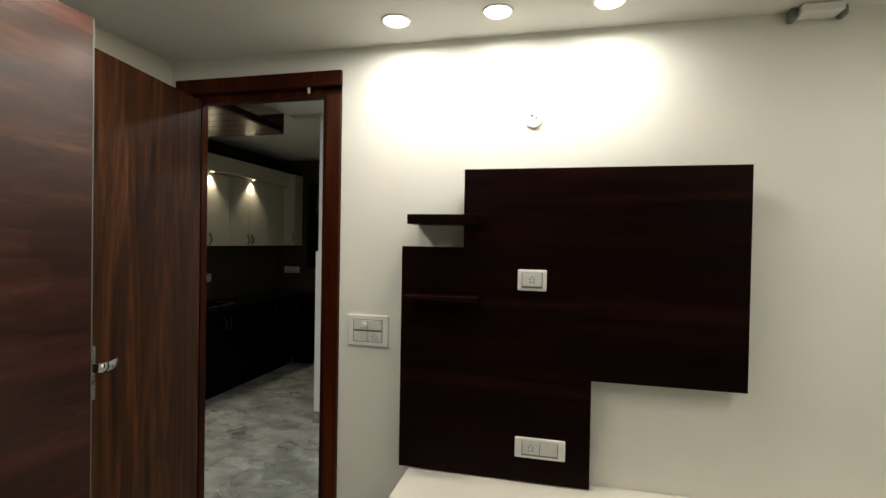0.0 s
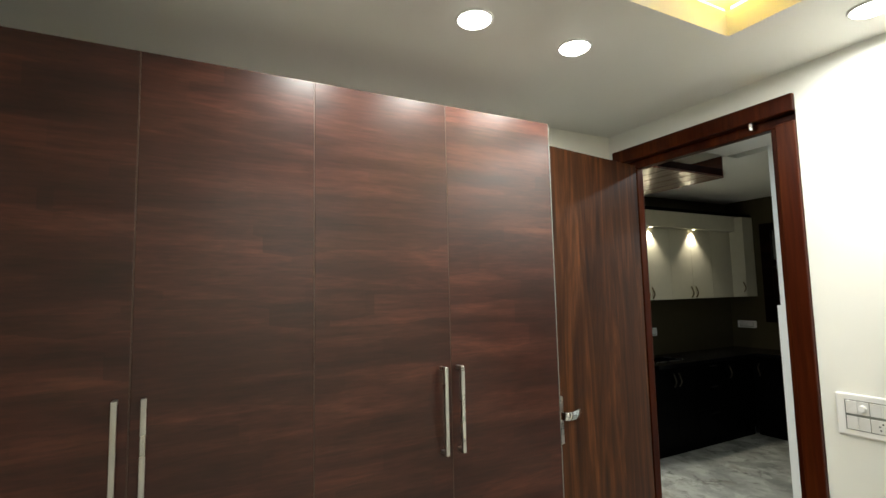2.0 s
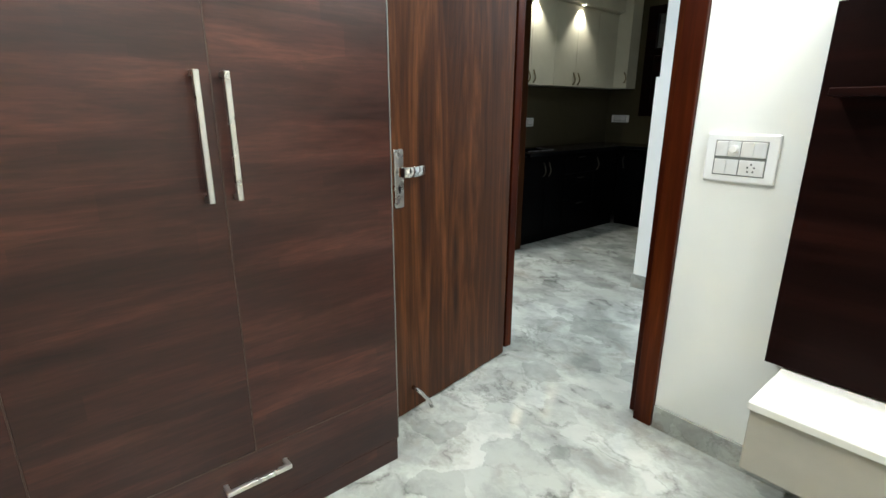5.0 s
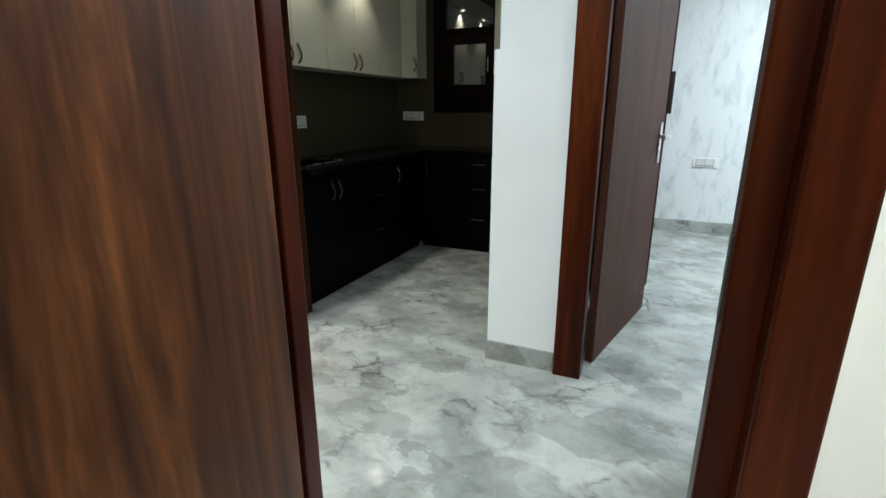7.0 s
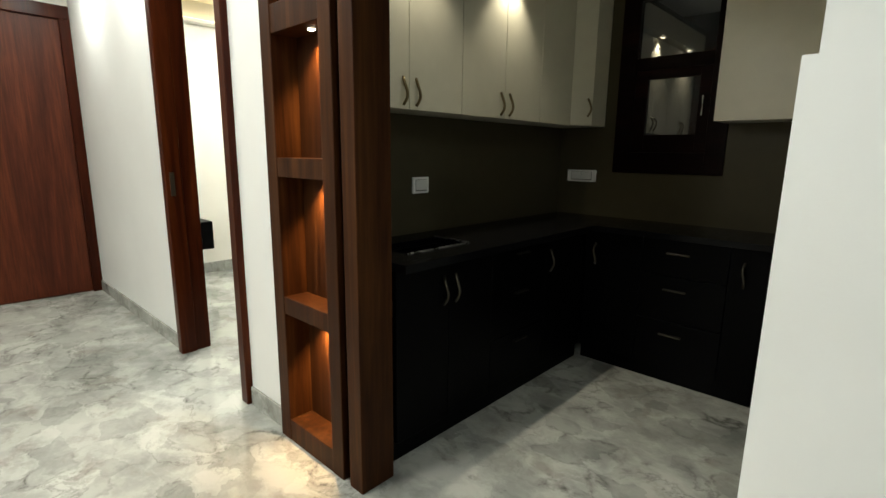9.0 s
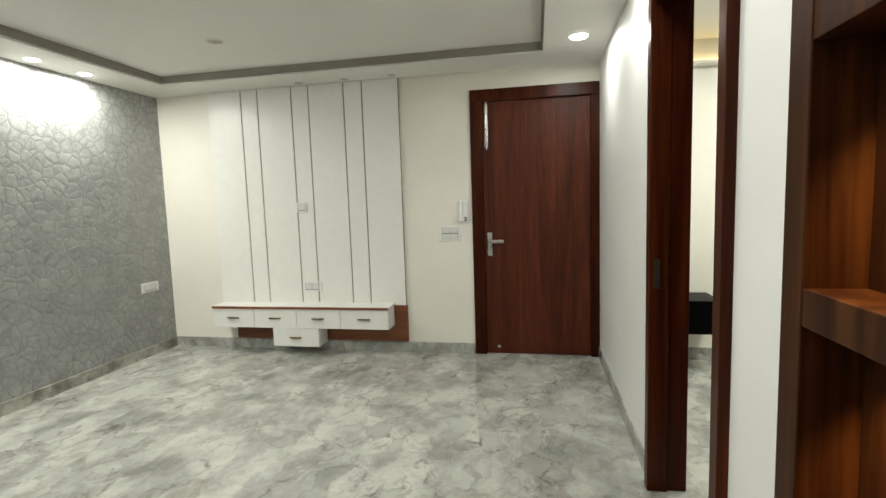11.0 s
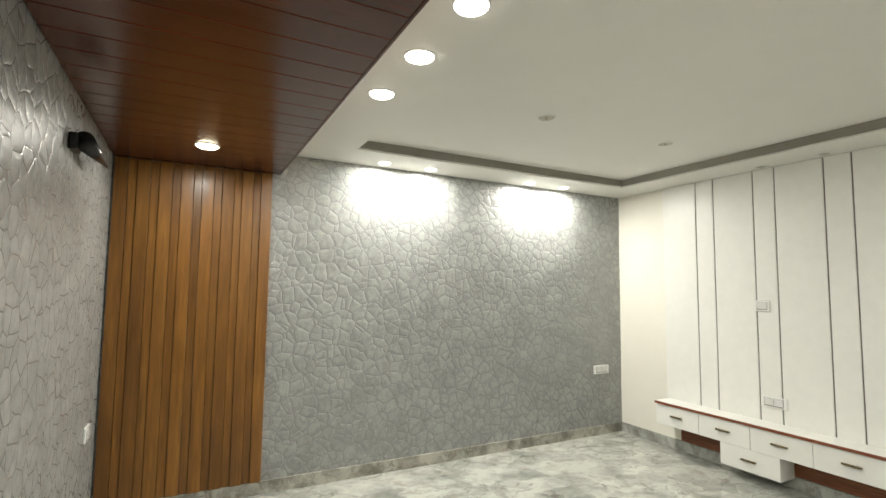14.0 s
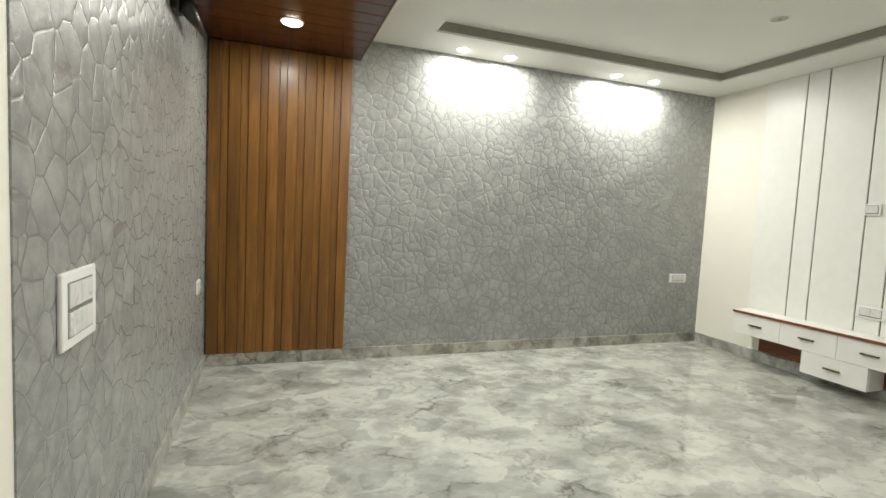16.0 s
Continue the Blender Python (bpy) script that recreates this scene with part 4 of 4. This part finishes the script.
part("door", box(-1.90, STEP_X - 0.002, 3.981, 3.999, UZ0 - 0.002, 2.198, 0.002), M_KITCREAM, cab)
pel = thing("pelmet", (-2.60, 3.15, 2.05), "cream pelmet with small downlights above the wall cabinets", "pelmet")
part("board", box(UX - 0.018, UX + 0.06, 2.385, 3.945, 2.045, 2.20, 0.003), M_KITCREAM, pel)
for y in (2.68, 3.30):
    downlight((UX + 0.032, y), 2.0445, M_LAMPW, P_KIT, WARM, "kitchen downlights", "tiny round downlight under the pelmet, lit", r=0.018, spread=95, aim=(-0.12, 0))
# black board put in for the shaded gap between cabinets and ceiling
part("cornice", box(KIT_W + 0.001, UX + 0.065, 2.385, KIT_N - 0.001, 2.202, 2.235, 0.003), M_BLACK, pel, "black strip standing for the shade above the cabinets")

CZ = 0.80
ct = thing("worktop", (-2.64, 3.1, 0.80), "polished black granite L-shaped worktop with a sink cut-out", "worktop")
SX0, SX1, SY0, SY1 = -2.73, -2.525, 2.52, 2.885
for dims in ((KIT_W + 0.001, -2.385, SY1, KIT_N - 0.001, CZ - 0.03, CZ), (KIT_W + 0.001, SX0, 2.385, SY1, CZ - 0.03, CZ), (SX1, -2.385, 2.385, SY1, CZ - 0.03, CZ),
     (SX0, SX1, 2.385, SY0, CZ - 0.03, CZ), (-2.385, KIT_E - 0.001, 3.80, KIT_N - 0.001, CZ - 0.03, CZ)):
    part("slab", box(*dims), M_GRANITE, ct)
sk = thing("sink", ((SX0 + SX1) / 2, (SY0 + SY1) / 2, 0.62), "dark recessed kitchen sink with a bright steel rim", "sink")
for dims in ((SX0 - 0.008, SX1 + 0.008, SY0 - 0.008, SY1 + 0.008, 0.60, 0.61), (SX0 - 0.008, SX0, SY0 - 0.008, SY1 + 0.008, 0.61, CZ - 0.031), (SX1, SX1 + 0.008, SY0 - 0.008, SY1 + 0.008, 0.61, CZ - 0.031),
     (SX0, SX1, SY1, SY1 + 0.008, 0.61, CZ - 0.031), (SX0, SX1, SY0 - 0.008, SY0, 0.61, CZ - 0.031)):
    part("bowl_panel", box(*dims), M_BLACK, sk)
part("rim", boxes((SX0, SX1 + 0.006, SY1 - 0.005, SY1 + 0.007, CZ + 0.0005, CZ + 0.004), (SX1 - 0.005, SX1 + 0.006, SY0, SY1 - 0.005, CZ + 0.0005, CZ + 0.004)), M_STEEL, sk, "steel rim")

LX = -2.455
ly = (2.40, 2.685, 2.97, 3.42, 3.835)
for i in range(4):
    cab = thing("base_cabinet", (-2.66, (ly[i] + ly[i + 1]) / 2, 0), "black laminate kitchen base cabinet", "cabinet", "kitchen base cabinets")
    part("body", box(KIT_W + 0.001, LX - 0.02, ly[i] + 0.001, ly[i + 1] - 0.001, 0.08, 0.59 if i < 2 else CZ - 0.031), M_BLACK, cab)
    part("plinth", box(KIT_W + 0.05, LX - 0.022, ly[i], ly[i + 1], 0, 0.08), M_BLACK, cab)
    if i == 2:
        for k, (z0, z1) in enumerate(((0.085, 0.335), (0.34, 0.575), (0.58, 0.765))):
            d = part("drawer", box(LX - 0.019, LX, ly[i] + 0.0015, ly[i + 1] - 0.0015, z0, z1, 0.002), M_BLACK, cab)
            part("handle", boxes((LX, LX + 0.02, (ly[i] + ly[i + 1]) / 2 - 0.05, (ly[i] + ly[i + 1]) / 2 + 0.05, z1 - 0.045, z1 - 0.037), bevel=0.002), M_DIMMETAL, d, "small dull metal handle")
    else:
        d = part("door", box(LX - 0.019, LX, ly[i] + 0.0015, ly[i + 1] - 0.0015, 0.085, 0.765, 0.002), M_BLACK, cab)
        arc_handle(d, LX, ly[i + 1] - 0.035 if i % 2 == 0 else ly[i] + 0.035, 0.645, 0.12, mat=M_DIMMETAL)
bx = (-2.45, -2.13, -1.72, KIT_E - 0.002)
for i in range(3):
    cab = thing("base_cabinet", ((bx[i] + bx[i + 1]) / 2, 4.05, 0), "black laminate kitchen base cabinet", "cabinet", "kitchen base cabinets")
    part("body", box(bx[i] + 0.001, bx[i + 1] - 0.001, 3.855, KIT_N - 0.001, 0.08, CZ - 0.031), M_BLACK, cab)
    part("plinth", box(bx[i], bx[i + 1], 3.862, KIT_N - 0.05, 0, 0.08), M_BLACK, cab)
    if i == 1:
        for k, (z0, z1) in enumerate(((0.085, 0.335), (0.34, 0.575), (0.58, 0.765))):
            d = part("drawer", box(bx[i] + 0.0015, bx[i + 1] - 0.0015, 3.835, 3.854, z0, z1, 0.002), M_BLACK, cab)
            part("handle", boxes((-2.005, -1.895, 3.815, 3.835, z1 - 0.072, z1 - 0.064), bevel=0.002), M_DIMMETAL, d, "small dull metal handle")
    else:
        d = part("door", box(bx[i] + 0.0015, bx[i + 1] - 0.0015, 3.835, 3.854, 0.085, 0.765, 0.002), M_BLACK, cab)
        arc_handle(d, bx[i] + 0.065, 3.835, 0.64, 0.12, "y", M_DIMMETAL)

win = thing("window_1", (-2.195, KIT_N, 1.08), "dark brown wooden kitchen window with black night panes", "window", kind="structure")
part("window_frame", boxes((-2.50, -2.40, KIT_N - 0.015, KIT_N + 0.07, 1.08, 2.12), (-1.99, -1.89, KIT_N - 0.015, KIT_N + 0.07, 1.08, 2.12),
     (-2.40, -1.99, KIT_N - 0.015, KIT_N + 0.07, 1.08, 1.20), (-2.40, -1.99, KIT_N - 0.015, KIT_N + 0.07, 2.04, 2.12), (-2.40, -1.99, KIT_N - 0.015, KIT_N + 0.07, 1.66, 1.73), bevel=0.003), M_PANEL, win)
sash = part("sash", boxes((-2.40, -2.33, KIT_N - 0.005, KIT_N + 0.04, 1.20, 1.66), (-2.05, -1.99, KIT_N - 0.005, KIT_N + 0.04, 1.20, 1.66),
            (-2.33, -2.05, KIT_N - 0.005, KIT_N + 0.04, 1.20, 1.30), (-2.33, -2.05, KIT_N - 0.005, KIT_N + 0.04, 1.61, 1.66), bevel=0.002), M_PANEL, win)
part("pane", box(-2.33, -2.05, KIT_N + 0.012, KIT_N + 0.018, 1.30, 1.61), M_GLASS, win, "black night glass")
part("pane", box(-2.40, -1.99, KIT_N + 0.012, KIT_N + 0.018, 1.73, 2.04), M_GLASS, win, "black night glass")
part("latch", tube([(-2.02, KIT_N - 0.006, 1.40), (-2.02, KIT_N - 0.035, 1.40), (-2.02, KIT_N - 0.035, 1.50)], 0.006), M_CHROME, win, "chrome latch")

# ---- lit niche unit at the end of the kitchen wall ----
nu = thing("niche_unit", (-2.69, 2.28, 0), "tall brown wooden display niche unit with warm lit shelves", "niche unit")
NX0, NX1, NXP = -2.965, -2.590, -2.41
part("side_stile", box(NX0, NX0 + 0.075, 2.20, 2.345, 0, LIV_CEIL - 0.001, 0.003), M_NICHE, nu)
part("side_stile", box(NX1, NX1 + 0.069, 2.20, 2.345, 0, LIV_CEIL - 0.001, 0.003), M_NICHE, nu)
part("corner_post", box(-2.482, NXP, 2.20, 2.345, 0, LIV_CEIL - 0.001, 0.003), M_NICHE, nu)
part("shadow_gap", box(-2.521, -2.482, 2.225, 2.345, 0, LIV_CEIL - 0.001), M_BLACK, nu, "dark recessed joint")
part("back", box(NX0 + 0.075, NX1, 2.305, 2.345, 0, LIV_CEIL - 0.001), M_NICHE, nu)
NZ = (0.095, 0.622, 1.158, 1.685, 2.30)
for k, z in enumerate(NZ):
    part("shelf", box(NX0 + 0.075, NX1, 2.202, 2.304, z - (0.095 if k in (0, 3) else 0.07), z, 0.002), M_NICHE, nu)
for z in (0.552, 1.088, 1.590, 2.23):
    nl = thing("niche_lamp", (-2.72, 2.262, z - 0.002), "tiny warm downlight in the niche", "downlight", "niche lamps")
    part("diffuser", cyl((-2.72, 2.262, z - 0.0005), (-2.72, 2.262, z - 0.0035), 0.013), M_LAMPW, nl)
    lamp("niche_light", (-2.72, 2.262, z - 0.014), (-2.72, 2.62, z - 1), P_NICHE, AMBER, 104, 0.015, 1.0)

# ---- living room: wooden ceiling and slat panel ----
wc = thing("ceiling_wood", (-2.1, 0.3, WOOD_CEIL), "polished mahogany plank ceiling panel", "wood ceiling", kind="structure")
bm = bmesh.new()
y = SOUTH + 0.006
for _ in range(27):
    box(-2.6, LIV_E - 0.008, y + 0.002, y + 0.145, WOOD_CEIL, WOOD_CEIL + 0.012, 0.002, bm)
    y += 0.1475
me = part("planks", bm, M_WOODCEIL, wc)
part("end_board", box(-2.612, LIV_E - 0.008, y, y + 0.012, WOOD_CEIL - 0.002, LIV_CEIL - 0.001, 0.002), M_WOODCEIL, wc)
part("core", box(-2.598, LIV_E - 0.008, SOUTH + 0.002, y, WOOD_CEIL + 0.0125, WOOD_CEIL + 0.06), M_PANEL, wc)
part("edge_board", box(-2.612, -2.6, SOUTH + 0.002, y, WOOD_CEIL - 0.002, WOOD_CEIL + 0.06, 0.002), M_WOODCEIL, wc)
st = thing("led_strip", (-2.56, 0.3, 2.37), "amber LED strip above the wooden ceiling edge", "LED strip")
part("strip_light", box(-2.585, -2.575, SOUTH + 0.05, 2.2, 2.375, 2.385), M_STRIP2, st)

sp = thing("slat_panel", (-2.08, SOUTH, 0.09), "vertical teak wood slat wall panel", "wall panel")
x = -2.552
k = 0
while x < LIV_E - 0.02:
    w = (0.075, 0.050)[k % 2]
    d = (0.030, 0.016)[k % 2]
    x1 = min(x + w, LIV_E - 0.006)
    part("slat", box(x + 0.001, x1 - 0.001, SOUTH + 0.002, SOUTH + d, 0.092, WOOD_CEIL - 0.004, 0.002), M_TEAK, sp)
    x += w
    k += 1

# ---- living room: TV wall panel and floating unit ----
tp = thing("tv_wall_panel", (WEST, -0.32, 0.1), "white grooved TV wall panel", "wall panel")
GY = (-1.24, -0.901, -0.737, -0.404, -0.242, 0.089, 0.257, 0.585)
for a, b in zip(GY, GY[1:]):
    part("board", box(WEST + 0.001, WEST + 0.030, a + 0.005, b - 0.005, 0.43, LIV_CEIL - 0.002, 0.002), M_WHITELAM, tp)
part("groove_backing", box(WEST + 0.001, WEST + 0.021, GY[0] + 0.004, GY[-1] - 0.004, 0.43, LIV_CEIL - 0.004), M_GROOVE, tp, "bronze groove lines")
part("lower_board", box(WEST + 0.001, WEST + 0.030, -1.10, 0.59, 0.10, 0.428, 0.002), M_ORANGEW, tp, "red-brown lower board")
un = thing("tv_unit", (-5.93, -0.36, 0.25), "white floating TV unit with four drawers", "TV unit")
UF = -5.835
part("top", box(WEST + 0.031, UF + 0.008, -1.215, 0.475, 0.425, 0.449, 0.002), M_WHITELAM, un)
part("edge_strip", box(UF + 0.009, UF + 0.012, -1.215, 0.475, 0.427, 0.447), M_EDGE, un, "red-brown edge strip")
part("body", box(WEST + 0.031, UF - 0.019, -1.21, 0.470, 0.252, 0.424, 0.002), M_WHITELAM, un)
ud = (-1.21, -0.80, -0.385, 0.03, 0.470)
for a, b in zip(ud, ud[1:]):
    d = part("drawer", box(UF - 0.018, UF, a + 0.0015, b - 0.0015, 0.252, 0.422, 0.002), M_WHITELAM, un)
    c = (a + b) / 2
    part("handle", boxes((UF, UF + 0.018, c - 0.055, c + 0.055, 0.336, 0.347), bevel=0.002), M_BRASS, d, "dark metal handle")
lb = thing("drawer_box", (-5.93, -0.40, 0.08), "white box drawer hung under the TV unit", "drawer")
part("body", box(WEST + 0.031, UF - 0.019, -0.62, -0.18, 0.085, 0.250, 0.002), M_WHITELAM, lb)
d = part("drawer", box(UF - 0.018, UF, -0.62, -0.18, 0.085, 0.250, 0.002), M_WHITELAM, lb)
part("handle", boxes((UF, UF + 0.018, -0.455, -0.345, 0.162, 0.173), bevel=0.002), M_BRASS, d, "dark metal handle")

ph = thing("door_phone", (WEST, 1.115, 1.245), "white wall-mounted door phone handset", "door phone")
part("cradle", box(WEST + 0.001, WEST + 0.022, 1.075, 1.155, 1.15, 1.34, 0.006), M_PLASTIC, ph)
part("handset", box(WEST + 0.022, WEST + 0.045, 1.080, 1.115, 1.16, 1.345, 0.008), M_PLASTIC, ph)
part("button", boxes((WEST + 0.022, WEST + 0.025, 1.125, 1.145, 1.185, 1.20), (WEST + 0.022, WEST + 0.025, 1.125, 1.145, 1.165, 1.178)), M_BLACKPL, ph)

# black wall spot on the grey wallpaper
bs = thing("wall_spotlight", (LIV_E, -0.6, 2.03), "black wall-mounted spotlight, off", "wall lamp")
part("mount", box(LIV_E - 0.035, LIV_E - 0.004, -0.66, -0.56, 1.985, 2.055, 0.006), M_BLACKPL, bs)
part("head", cyl((LIV_E - 0.05, -0.60, 2.03), (LIV_E - 0.085, -0.98, 2.005), 0.042, 0.006, 16), M_BLACKPL, bs, smooth=True)

# far room: black floating console
fc = thing("floating_console", (-5.9, 3.0, 0.35), "black floating console in the far room", "console")
part("body", box(WEST + 0.001, -5.70, 2.60, 3.05, 0.30, 0.55, 0.004), M_BLACK, fc)

# second room: wardrobe behind the open door
w2 = thing("wardrobe", (-0.95, 4.3, 0), "brown laminate wardrobe behind the open door", "wardrobe")
part("carcass", box(-1.195, -0.700, 3.30, 5.285, 0.0, 2.30, 0.002), M_LEAF2, w2)
for a, b in ((3.30, 3.82), (3.82, 4.34), (4.34, 4.82), (4.82, 5.285)):
    d = part("door", box(-0.698, -0.680, a + 0.0015, b - 0.0015, 0.09, 2.295, 0.0015), M_LEAF2, w2)
    part("handle", box(-0.680, -0.655, b - 0.07, b - 0.045, 1.08, 1.33, 0.003), M_BLACKPL, d, "black handle")

# far room: cove light along its outer wall
cv = thing("led_strip", (WEST + 0.02, 3.7, 2.34), "yellow LED cove strip in the far room", "LED strip")
part("cornice", box(WEST + 0.001, WEST + 0.10, NORTH2 + 0.001, 4.99, 2.30, 2.325), M_CREAM, cv)
part("strip_light", box(WEST + 0.004, WEST + 0.03, NORTH2 + 0.01, 4.98, 2.327, 2.345), M_STRIP2, cv)
